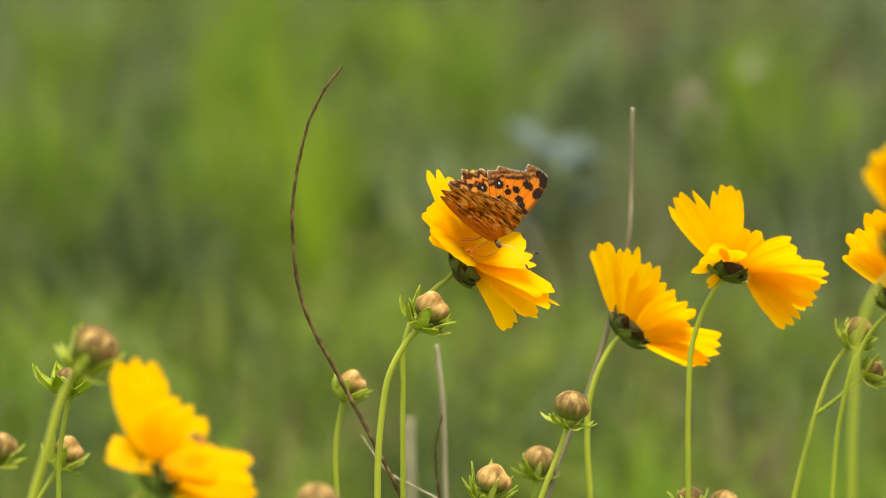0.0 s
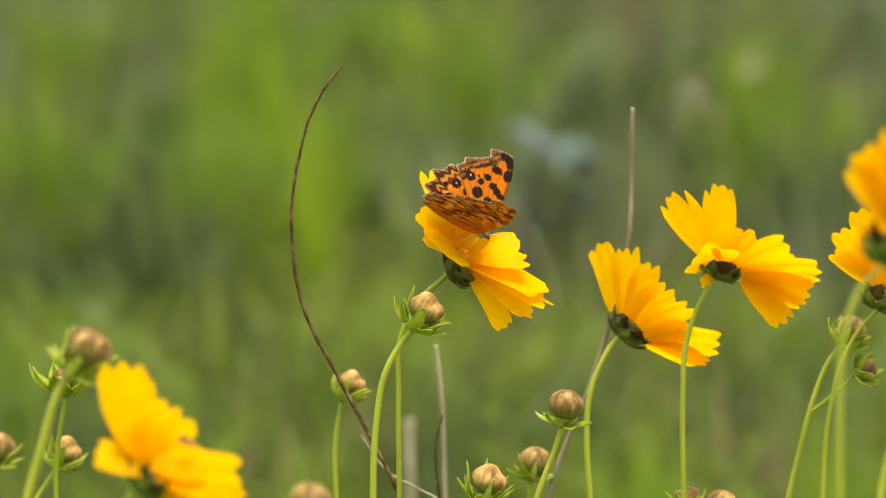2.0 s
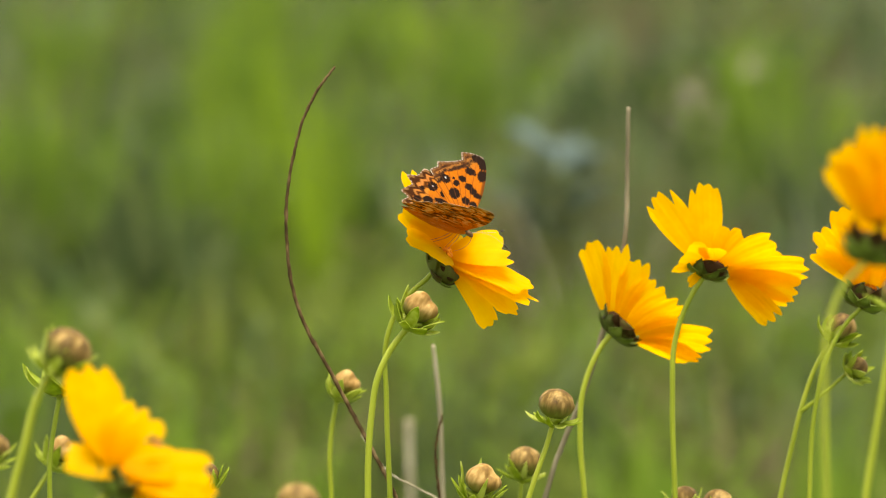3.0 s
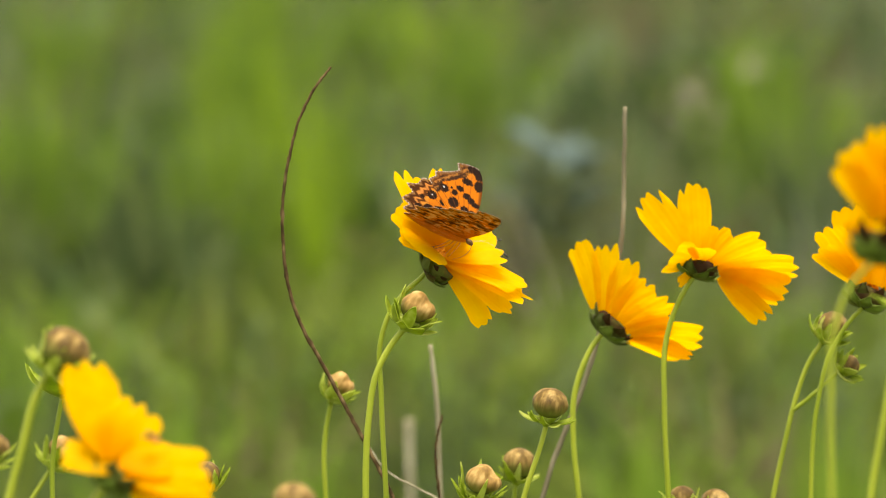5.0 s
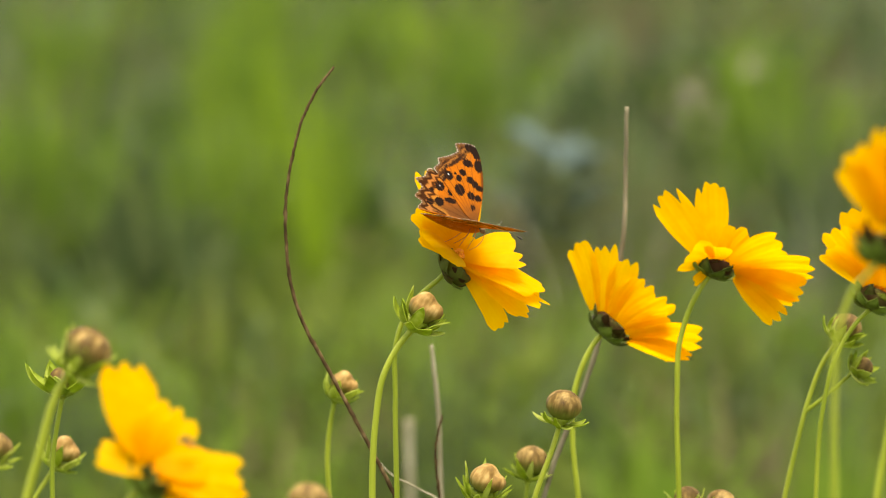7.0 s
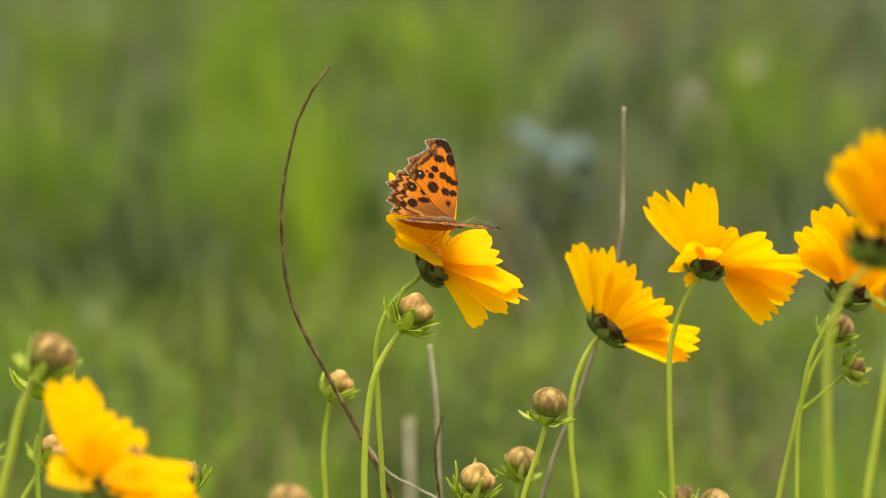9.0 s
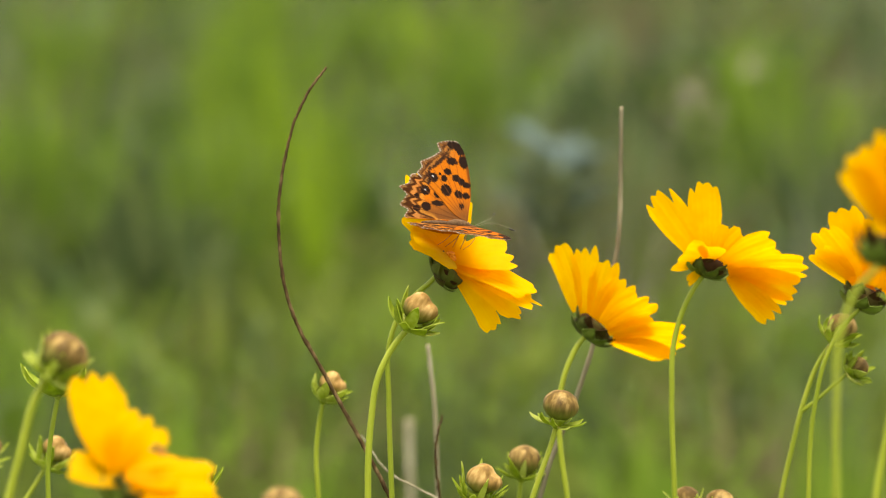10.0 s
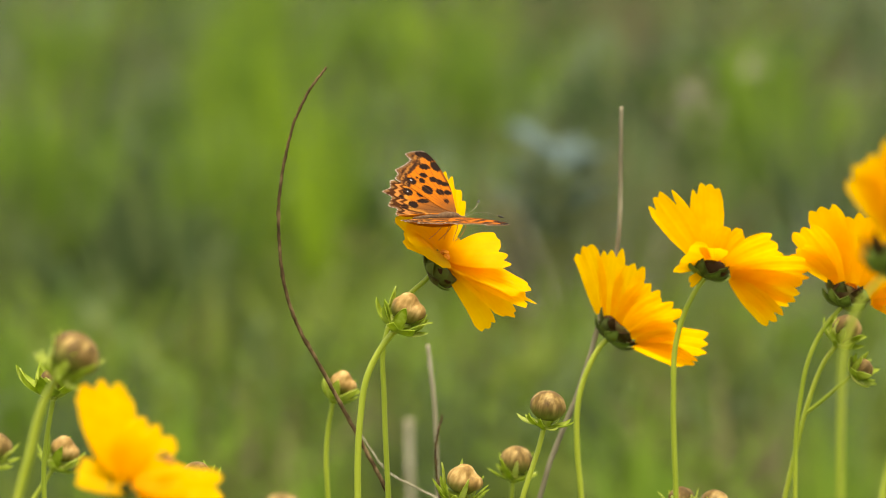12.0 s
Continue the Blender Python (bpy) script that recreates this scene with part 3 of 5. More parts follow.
# ---- ground and meadow ----
def ground():
    xs = sorted(set([-400, -120, -40, -12, -5] + [i * 0.25 for i in range(-12, 13)] + [5, 12, 40, 120, 400]))
    ys = sorted(set([-300, -60, -20, -8] + [i * 0.25 for i in range(-12, 49)] + [16, 25, 50, 120, 400, 900]))
    verts = []
    for y in ys:
        for x in xs:
            near = max(abs(x), abs(y - 3)) < 13
            verts.append((x, y, 0.018 * noise.noise((x * 1.3, y * 1.3, 3.1)) - 0.009 if near and y > 0.6 else 0.0))
    w = len(xs)
    faces = [(j * w + i, j * w + i + 1, (j + 1) * w + i + 1, (j + 1) * w + i) for j in range(len(ys) - 1) for i in range(w - 1)]
    return tagged(new("ground", mesh_from("ground", verts, faces, SOIL)), "mossy earth under the meadow grass", "ground", kind="structure")


ground()
LUSH_SPOTS = [(-0.21, 4.36), (-0.21, 5.32), (-0.35, 3.36), (-0.41, 4.73), (-0.09, 3.46), (-0.08, 4.81), (0.03, 4.58), (0.29, 3.9), (0.28, 3.62), (0.31, 4.22), (0.02, 4.09), (-0.19, 4.22), (-0.18, 4.58), (-0.19, 3.46)]
DRY_SPOTS = [(0.08, 3.76), (0.07, 3.51), (0.15, 4.09), (0.16, 3.56), (0.11, 3.38), (-0.42, 5.34), (0.29, 5.78), (0.33, 6.17), (0.42, 5.59), (0.4, 5.09), (0.41, 4.65), (-0.38, 5.09), (0.09, 3.71), (0.45, 6.17), (-0.55, 6.49)]
DARK_SPOTS = [(0.13, 3.56), (0.15, 3.91), (0.18, 4.08), (0.2, 3.71), (0.48, 6.75), (0.52, 6.31), (0.43, 6.53), (-0.22, 3.47), (-0.25, 3.66), (-0.19, 3.56), (-0.31, 4.19), (-0.27, 3.81), (0.17, 4.91), (0.17, 4.5), (0.07, 4.63), (0.38, 4.37), (-0.27, 3.42)]


def blades(count, spots, material, name, label, tall, wide, seed, lean=0.25):
    """Many bent grass blades. spots(rnd) gives a place (x, y)."""
    rnd = random.Random(seed)
    verts, faces = [], []
    for _ in range(count):
        x, y = spots(rnd)
        h = tall * rnd.uniform(0.55, 1.15)
        w = wide * rnd.uniform(0.6, 1.3)
        a = rnd.uniform(0, math.tau)
        la = rnd.uniform(0, math.tau)
        ln = h * lean * abs(rnd.gauss(0, 1))
        b = len(verts)
        for t, f in ((0, 0.8), (0.35, 1.0), (0.7, 0.75), (1.0, 0.06)):
            cx, cy, cz = x + math.cos(la) * ln * t * t, y + math.sin(la) * ln * t * t, h * t * (1 - 0.12 * (ln / h) * t) - 0.012
            for sgn in (-1, 1):
                verts.append((cx + sgn * math.cos(a) * w * f / 2, cy + sgn * math.sin(a) * w * f / 2, cz + (0.003 if sgn > 0 else 0)))
        for k in (0, 2, 4):
            faces.append((b + k, b + k + 1, b + k + 3, b + k + 2))
    return tagged(new(name, mesh_from(name, verts, faces, material)), label, "grass", kind="stuff")


def in_view(rnd, y0=2.8, y1=13.0):
    y = y0 + (y1 - y0) * rnd.random() ** 1.25
    half = 0.075 * (y + 2) + 0.35
    return rnd.uniform(-half, half), y


def near_spots(places, spread):
    def pick(rnd):
        x, y = rnd.choice(places)
        return x + rnd.gauss(0, spread), y + rnd.gauss(0, spread * 2.2)
    return pick


def clumps(count, seed, spread, left=-1.0, right=1.0, y0=3.2, y1=11.0):
    """Scattered tufts, kept between two bearings (sideways per metre of distance)."""
    rnd = random.Random(seed)
    places = []
    while len(places) < count:
        x, y = in_view(rnd, y0, y1)
        if left < x / (y + 2) < right:
            places.append((x, y))
    return near_spots(places, spread)


def thinned(rnd):
    while True:
        x, y = in_view(rnd, 3.2)
        gap = min((x - a) ** 2 * 9 + (y - b) ** 2 for a, b in DRY_SPOTS + DARK_SPOTS)
        if gap > 0.05 or rnd.random() < 0.4:
            return x, y


def round_about(rnd):
    """Anywhere in the clearing but the strip where the meadow is thickest."""
    while True:
        x, y = rnd.uniform(-4.5, 4.5), rnd.uniform(-4.0, 13.5)
        if y < 1.8 or abs(x) > 0.075 * (y + 2) + 0.3:
            return x, y


blades(42000, round_about, GRASS, "open_meadow", "short green grass all round the flowers", 0.105, 0.008, 40, 0.45)
blades(9000, round_about, LUSH, "open_meadow_tufts", "yellow-green blades scattered through the meadow", 0.108, 0.008, 41, 0.45)
blades(16000, thinned, MIST, "meadow_grass", "mixed green meadow grass, out of focus", 0.13, 0.006, 3, 0.4)
blades(8000, clumps(130, 8, 0.020), MIST, "grass_tufts", "green grass tufts standing in the meadow", 0.24, 0.007, 13, 0.25)
blades(9000, lambda rnd: in_view(rnd, 2.2, 5.2), GRASS, "short_grass", "short even green grass", 0.135, 0.007, 33, 0.5)
blades(3600, lambda rnd: in_view(rnd, 2.5, 4.2), GRASS, "middle_grass", "green grass standing before the herbs", 0.15, 0.007, 37, 0.45)
blades(2600, lambda rnd: in_view(rnd, 2.4, 5.2), LUSH, "soft_grass", "soft yellow-green grass among the short blades", 0.145, 0.007, 34, 0.5)
blades(2600, lambda rnd: in_view(rnd, 2.6, 4.8), LUSH, "fresh_grass", "fresh bright grass blades, loosely spread", 0.15, 0.007, 36, 0.5)
blades(1500, lambda rnd: in_view(rnd, 2.5, 5.0), PALE_HERB, "grey_herbs", "grey-green low herbs among the short grass", 0.15, 0.009, 35, 0.5)
blades(2800, near_spots(LUSH_SPOTS, 0.013), LUSH, "tall_grass", "tall yellow-green grass tufts in the meadow", 0.26, 0.008, 4, 0.15)
blades(1500, clumps(60, 9, 0.011, -1.0, 0.012), LUSH, "young_grass", "bright young grass blades among the tufts", 0.24, 0.007, 14, 0.2)
blades(4500, near_spots(DRY_SPOTS, 0.045), DRY, "dry_grass", "withered brown grass among the green", 0.19, 0.007, 5, 0.4)
blades(4200, clumps(60, 10, 0.030, 0.006, 1.0, 3.9), DRY, "dead_stalks", "grey-brown dead stalks scattered in the grass", 0.22, 0.006, 15, 0.3)
blades(2200, clumps(34, 12, 0.020, -1.0, 1.0, 3.8), DRY, "straw_tufts", "small straw-coloured tufts in the grass", 0.18, 0.006, 17, 0.35)
blades(5000, near_spots(DARK_SPOTS, 0.06), HERB, "low_herbs", "dark grey-green low herbs", 0.17, 0.016, 6, 0.6)
blades(5000, clumps(80, 11, 0.035), HERB, "herb_leaves", "grey-green herb leaves in the meadow", 0.15, 0.014, 16, 0.6)

blades(6800, clumps(260, 22, 0.012, y0=3.4), PALE_HERB, "pale_herbs", "pale grey-green herb sprigs in the grass", 0.21, 0.012, 23, 0.35)
blades(5400, clumps(200, 24, 0.012, y0=3.4), DEEP, "shaded_tufts", "deep green leafy tufts between the grass", 0.23, 0.013, 25, 0.35)
blades(1000, clumps(50, 26, 0.010, 0.0, 1.0, 3.0), WITHERED, "seed_heads", "pale withered seed stalks in the grass", 0.21, 0.006, 27, 0.3)


def drifts(places, count, material, name, label, tall, wide, seed, lean=0.3):
    """Loose drifts of one kind of plant. places: centre and half-widths (x, y, across, along)."""
    def pick(rnd):
        x, y, across, along = rnd.choice(places)
        return x + rnd.gauss(0, across), y + rnd.gauss(0, along)
    return blades(count * len(places), pick, material, name, label, tall, wide, seed, lean)


BRIGHT_DRIFTS = [(-0.243, 5.69, 0.021, 0.52), (-0.205, 5.42, 0.013, 0.4), (-0.189, 3.88, 0.016, 0.33), (-0.111, 3.66, 0.01, 0.23), (-0.412, 4.36, 0.02, 0.29), (-0.39, 3.77, 0.016, 0.24), (-0.391, 5.89, 0.021, 0.3), (0.032, 5.89, 0.021, 0.45), (0.04, 4.7, 0.018, 0.36), (0.313, 4.29, 0.014, 0.35), (0.412, 5.6, 0.01, 0.42), (-0.066, 5.89, 0.021, 0.3), (0.264, 4.7, 0.009, 0.29), (-0.087, 4.77, 0.015, 0.26), (0.057, 5.42, 0.02, 0.27), (0.392, 4.29, 0.011, 0.26)]
DARK_DRIFTS = [(-0.292, 4.11, 0.022, 0.36), (-0.318, 3.82, 0.01, 0.25), (-0.264, 4.49, 0.017, 0.2), (-0.147, 4.23, 0.011, 0.22), (-0.005, 4.17, 0.017, 0.18), (0.142, 5.33, 0.026, 0.26), (0.158, 4.05, 0.014, 0.24), (0.277, 4.23, 0.008, 0.22), (0.344, 3.77, 0.016, 0.21), (-0.231, 3.32, 0.017, 0.14), (0.203, 3.88, 0.013, 0.17), (0.472, 6.31, 0.022, 0.28), (0.265, 6.09, 0.022, 0.32), (0.484, 5.89, 0.021, 0.4), (0.295, 5.25, 0.013, 0.25), (0.441, 4.7, 0.015, 0.29), (0.126, 5.99, 0.021, 0.31), (0.195, 4.7, 0.012, 0.22), (0.373, 6.09, 0.018, 0.32), (-0.295, 4.17, 0.017, 0.28), (-0.307, 3.77, 0.013, 0.21), (-0.243, 3.61, 0.015, 0.2), (-0.269, 3.42, 0.015, 0.17), (-0.253, 4.36, 0.014, 0.2), (0.154, 4.23, 0.014, 0.19), (0.172, 3.88, 0.011, 0.17), (0.125, 3.93, 0.011, 0.14)]
BROWN_DRIFTS = [(-0.424, 5.08, 0.019, 0.24), (-0.523, 6.09, 0.022, 0.21), (-0.049, 3.82, 0.008, 0.16), (0.244, 5.89, 0.025, 0.4), (0.395, 5.16, 0.016, 0.41), (0.361, 4.49, 0.012, 0.2), (0.088, 3.56, 0.015, 0.12), (-0.015, 4.77, 0.009, 0.3), (0.273, 5.33, 0.013, 0.26), (0.464, 5.25, 0.016, 0.38), (0.195, 5.89, 0.018, 0.25), (0.189, 4.29, 0.011, 0.19), (0.233, 4.42, 0.009, 0.2), (-0.406, 5.16, 0.019, 0.25), (-0.372, 5.0, 0.013, 0.24), (-0.421, 4.77, 0.015, 0.18)]
PALE_DRIFTS = [(-0.225, 4.56, 0.015, 0.21), (-0.139, 5.42, 0.017, 0.22), (0.183, 5.42, 0.013, 0.22), (0.077, 3.51, 0.012, 0.12), (0.328, 5.89, 0.018, 0.25), (-0.301, 5.42, 0.02, 0.27), (-0.303, 4.85, 0.018, 0.23), (-0.15, 5.0, 0.016, 0.24), (-0.041, 5.08, 0.016, 0.24), (-0.173, 4.56, 0.012, 0.21), (-0.341, 4.63, 0.015, 0.21), (-0.482, 5.25, 0.019, 0.25), (-0.086, 3.88, 0.011, 0.17), (-0.234, 3.88, 0.013, 0.17)]
GREEN_DRIFTS = [(0.093, 2.75, 0.03, 0.12), (-0.02, 2.9, 0.05, 0.15), (-0.14, 2.8, 0.05, 0.15), (-0.25, 2.85, 0.04, 0.15), (0.22, 2.9, 0.05, 0.15), (-0.065, 3.42, 0.015, 0.19), (-0.091, 3.23, 0.012, 0.15), (0.084, 3.32, 0.014, 0.16), (0.121, 3.46, 0.01, 0.14), (0.158, 3.23, 0.012, 0.13), (-0.12, 3.46, 0.015, 0.19), (-0.091, 3.51, 0.01, 0.2), (-0.133, 3.32, 0.01, 0.14)]
LOW_DARK_DRIFTS = [(-0.232, 2.54, 0.014, 0.13), (0.027, 2.51, 0.01, 0.12), (-0.129, 2.71, 0.008, 0.11), (0.114, 2.61, 0.01, 0.12), (0.211, 2.54, 0.008, 0.1), (-0.009, 2.35, 0.008, 0.09), (-0.271, 2.35, 0.012, 0.11), (0.26, 2.54, 0.01, 0.12)]
LOW_BROWN_DRIFTS = [(-0.187, 2.79, 0.009, 0.11), (-0.125, 2.29, 0.008, 0.09), (0.209, 2.26, 0.01, 0.09), (0.063, 2.83, 0.009, 0.11), (0.166, 2.68, 0.006, 0.09), (-0.059, 2.54, 0.006, 0.1), (0.198, 2.83, 0.009, 0.11)]
LOW_BRIGHT_DRIFTS = [(-0.073, 2.98, 0.011, 0.16), (-0.275, 2.83, 0.011, 0.13), (-0.083, 2.12, 0.011, 0.1), (0.094, 2.83, 0.011, 0.13), (0.258, 2.12, 0.009, 0.1), (-0.187, 2.29, 0.012, 0.1), (-0.028, 2.83, 0.009, 0.13), (0.136, 2.12, 0.011, 0.1), (0.263, 2.83, 0.009, 0.15), (-0.316, 2.61, 0.01, 0.14)]
TALL_DRIFTS = [(-0.159, 3.85, 0.007, 0.15), (-0.102, 3.34, 0.006, 0.13), (-0.354, 3.7, 0.006, 0.14), (-0.229, 4.53, 0.006, 0.19), (-0.038, 4.79, 0.008, 0.2), (0.289, 3.9, 0.007, 0.15)]
drifts(TALL_DRIFTS, 22, VIVID, "upright_grass", "narrow tufts of tall bright grass blades", 0.30, 0.007, 68, 0.08)
drifts(LOW_DARK_DRIFTS, 60, HERB, "leafy_herbs", "thin drifts of grey-green leafy herbs", 0.16, 0.012, 65)
drifts(LOW_BROWN_DRIFTS, 50, DRY, "withered_blades", "thin drifts of withered blades in the short grass", 0.16, 0.008, 66)
drifts(LOW_BRIGHT_DRIFTS, 70, LUSH, "fresh_tufts", "small fresh yellow-green tufts", 0.165, 0.008, 67)
drifts(GREEN_DRIFTS, 120, GRASS, "green_grass", "drifts of plain green grass", 0.17, 0.008, 60)
drifts(BRIGHT_DRIFTS, 190, VIVID, "bright_grass", "drifts of bright yellow-green grass", 0.20, 0.008, 61)
drifts(DARK_DRIFTS, 170, DEEP, "dark_herbs", "drifts of dark bluish-green herbs", 0.19, 0.014, 62)
drifts(BROWN_DRIFTS, 190, DRY, "brown_grass", "drifts of grey-brown dead grass", 0.19, 0.008, 63)
drifts(PALE_DRIFTS, 150, PALE_HERB, "silvery_herbs", "drifts of pale silvery-green herbs", 0.19, 0.012, 64)


def broad_weed(x, y, material, label, seed, count, size, high, reach):
    """A rosette of broad leaves on short stalks, spreading as far as reach."""
    rnd = random.Random(seed)
    thing = tagged(new("broad_leaved_weed"), label, "weed")
    thing.location = (x, y, 0)
    for i in range(count):
        a = 2.4 * i + rnd.uniform(-0.3, 0.3)
        out = reach * math.sqrt((i + 0.5) / count)
        h = high * rnd.uniform(0.72, 1.05)
        foot = Vector((math.cos(a) * out * 0.3, math.sin(a) * out * 0.3, -0.01))
        top = Vector((math.cos(a) * out, math.sin(a) * out, h))
        part("stalk", mesh_from("stalk", *tube(smooth_path([foot, (foot + top) / 2 + Vector((0, 0, 0.02)), top], 5), lambda t: 0.0009 - 0.0003 * t, 6), GRASS), thing)
        me = leaf_mesh("leaf", size * rnd.uniform(0.8, 1.2), size * 0.6, rnd.uniform(10, 50), material, seed + i, rnd.uniform(35, 75))
        part("leaf", me, thing, "", Matrix.Translation(top) @ Matrix.Rotation(a, 4, "Z"))


broad_weed(0.094, 3.2, BLUISH, "blue-grey broad-leaved weed in the grass", 5, 46, 0.028, 0.240, 0.034)
broad_weed(0.26, 4.0, WITHERED, "withered beige weed in the grass", 9, 30, 0.026, 0.232, 0.045)


# ---- flowers ----
coreopsis("a", "golden coreopsis on which the butterfly sits", 0.00085, seed=1)
coreopsis("d", "golden coreopsis facing away, petals cupped upwards", 0.00095, seed=2)
coreopsis("e", "golden coreopsis with ragged, spreading petals on a curved stem", 0.00090, seed=3)
coreopsis("j", "golden coreopsis swinging widely on a thin stem", 0.00080, seed=4)
coreopsis("k", "golden coreopsis close to the lens, out of focus", 0.0008, seed=5)
coreopsis("n", "golden coreopsis close to the lens, blurred and broad", 0.0012, seed=6)

# ---- buds ----
bud_plant("b", "green coreopsis bud with half-open tan scales", (0.5, -0.1, 0.85), 0.0064, 8, 0.0104, 78, -25, 30, 0.00105, 0.9, 0.25, 1, 0.0056)
bud_plant("c", "small coreopsis bud behind the curved twig", (0.45, -0.1, 0.88), 0.0053, 8, 0.0080, 72, -30, 35, 0.00085, 0.92, 0.22, 2, 0.0056)
bud_plant("f", "round brown coreopsis bud with curled sepals", (0.22, -0.15, 0.96), 0.0057, 9, 0.0088, 80, -60, 0, 0.00085, 0.84, 0.0, 3, 0.0034)
bud_plant("g", "brown coreopsis bud slightly out of focus", (0.2, 0, 0.98), 0.0055, 7, 0.0090, 76, 0, 35, 0.0008, 0.92, 0.02, 4, 0.0034)
bud_plant("h", "tan coreopsis bud with upright pointed sepals", (0.3, -0.2, 0.93), 0.0066, 9, 0.0105, 74, -20, 42, 0.0009, 0.85, 0.22, 5, 0.0036)
bud_plant("i", "tan coreopsis bud, only its top in view", (0.1, 0, 0.99), 0.0050, 8, 0.0100, 74, -15, 42, 0.0008, 0.92, 0.02, 6, 0.0034)
bud_plant("i2", "small tan coreopsis bud beside another one", (0.0, 0, 0.99), 0.0044, 8, 0.0085, 74, -15, 42, 0.0008, 0.92, 0.02, 16, 0.0034)
bud_plant("l", "branched coreopsis stem with two buds", (0.55, -0.1, 0.83), 0.0050, 6, 0.0105, 76, -40, 25, 0.00085, 0.95, 0.02, 7, 0.0056)
bud_plant("o", "brown coreopsis bud before a leafy green cup, blurred", (0.65, 0, 0.76), 0.0070, 8, 0.0085, 92, -30, 20, 0.00125, 0.85, 0.02, 8, 0.005)
bud_plant("o2", "small coreopsis bud in a wide green leafy cup", (0.0, -0.1, 0.98), 0.0042, 7, 0.0158, 64, -28, 0, 0.0008, 0.95, 0.02, 9, 0.0080)
bud_plant("p", "tan coreopsis bud low among the stems", (0.5, -0.1, 0.85), 0.0060, 8, 0.0085, 78, -10, 35, 0.0008, 0.88, 0.22, 10, 0.0050)
bud_plant("q", "tan coreopsis bud at the edge of the patch", (0.3, 0, 0.95), 0.0058, 8, 0.0110, 78, 0, 40, 0.0009, 0.9, 0.02, 11, 0.0038)
bud_plant("r", "tan coreopsis bud close to the lens, blurred", (0.3, 0, 0.95), 0.0060, 7, 0.0110, 78, 0, 35, 0.0011, 0.9, 0.0, 12, 0.0038)
bud_plant("s", "tan coreopsis bud behind the blurred flower", (-0.2, -0.1, 0.97), 0.0047, 9, 0.0110, 72, -10, 45, 0.0008, 0.9, 0.02, 13, 0.0034)
bud_plant("x", "coreopsis bud on a stem at the patch's edge, blurred", (0.3, 0, 0.95), 0.0055, 7, 0.0100, 76, 0, 35, 0.0011, 0.9, 0.0, 14, 0.0038)

# the side branch with the second bud
fork = [(0.009, 0.0, 0.2564), (0.0134, -0.001, 0.2597), (0.0197, -0.001, 0.265), (0.0245, -0.001, 0.2692)]
branch = part("branch", mesh_from("branch", *tube(smooth_path(fork, 6), lambda t: 0.00075 - 0.0001 * t), STEM), STEMS["l"].parent)
branch.location = (0, 0, PLANTS["l"][2])
set_bud(branch, Matrix.Translation(fork[-1]) @ frame_of((0.80, -0.35, 0.45)), 0.0034, 6, 0.0084, 80, -25, 30, 0.92, 0.02, 21, 0.0058)


# ---- dry stems ----
# per dry stem: foot x, y and its line
DRY_SHAPES = {}
DRY_SHAPES["tw"] = (-0.003, 0.02, ((-0.0111, 0.4178), (-0.0186, 0.4329), (-0.0259, 0.4467), (-0.0331, 0.4604), (-0.0398, 0.4732), (-0.0436, 0.4859), (-0.045, 0.4987), (-0.0448, 0.515), (-0.0429, 0.526), (-0.0395, 0.5387), (-0.0338, 0.5496), (-0.0293, 0.5554)))
DRY_SHAPES["dr"] = (0.0211, 0.1, ((0.0169, 0.4144), (0.0281, 0.4429), (0.0356, 0.4686), (0.0407, 0.4904), (0.0416, 0.5149), (0.0419, 0.5357)))
DRY_SHAPES["ds"] = (0.0015, 0.19, ((-0.0005, 0.3914), (-0.002, 0.4295), (-0.0038, 0.4454)))
DRY_SHAPES["dk"] = (-0.0007, 0.1, ((-0.0004, 0.4044), (-0.0017, 0.422), (0.0005, 0.4325)))
DRY_SHAPES["dp"] = (-0.0144, 0.85, ((-0.0003, 0.2956), (-0.0013, 0.3318)))
DRY_SHAPES["dh"] = (0.0042, 0.09, ((-0.0031, 0.404), (-0.0135, 0.4097), (-0.0219, 0.4142), (-0.0313, 0.4271)))

DRY = {}


def dry_stem(key, name, label, radius, tip, material, kinks, seed):
    x, y, pts = DRY_SHAPES[key]
    rnd = random.Random(seed)
    line = smooth_path([(0, 0, -0.01), (pts[0][0] * 0.45, 0, pts[0][1] * 0.5)] + [(a, 0, b) for a, b in pts], 10)
    line = [p + Vector((rnd.uniform(-1, 1), rnd.uniform(-1, 1), 0)) * kinks for p in line]
    n = len(line)
    nodes = {int(n * f) for f in (0.42, 0.55, 0.66, 0.77, 0.87, 0.94)}

    def rad(t):
        k = round(t * (n - 1))
        return (radius + (tip - radius) * t) * (1.4 if k in nodes and material is BARK else 1.0)
    ob = tagged(new(name, mesh_from(name, *tube(line, rad, 8, 0.07, seed), material)), label, "dry stem")
    ob.location = (x, y, 0)
    DRY[key] = ob


dry_stem("tw", "curved_twig", "thin dark brown bare twig, bent in a bow", 0.00076, 0.00040, BARK, 0.00012, 1)
dry_stem("dr", "dry_stalk", "bare grey-brown stalk rising behind the flowers", 0.00105, 0.0007, DUN, 0.0001, 2)
dry_stem("ds", "dry_stalk", "pale broken stalk behind the buds", 0.0010, 0.0007, STRAW, 0.0001, 3)
dry_stem("dk", "dry_twig", "thin dark withered twig beside a pale stalk", 0.0006, 0.0003, BARK, 0.0002, 4)
dry_stem("dp", "dry_stalk", "short pale stalk stump, out of focus", 0.0020, 0.0018, STRAW, 0.0001, 5)
dry_stem("dh", "fallen_twig", "thin pale twig leaning low across the stems", 0.0004, 0.00025, STRAW, 0.0002, 6)


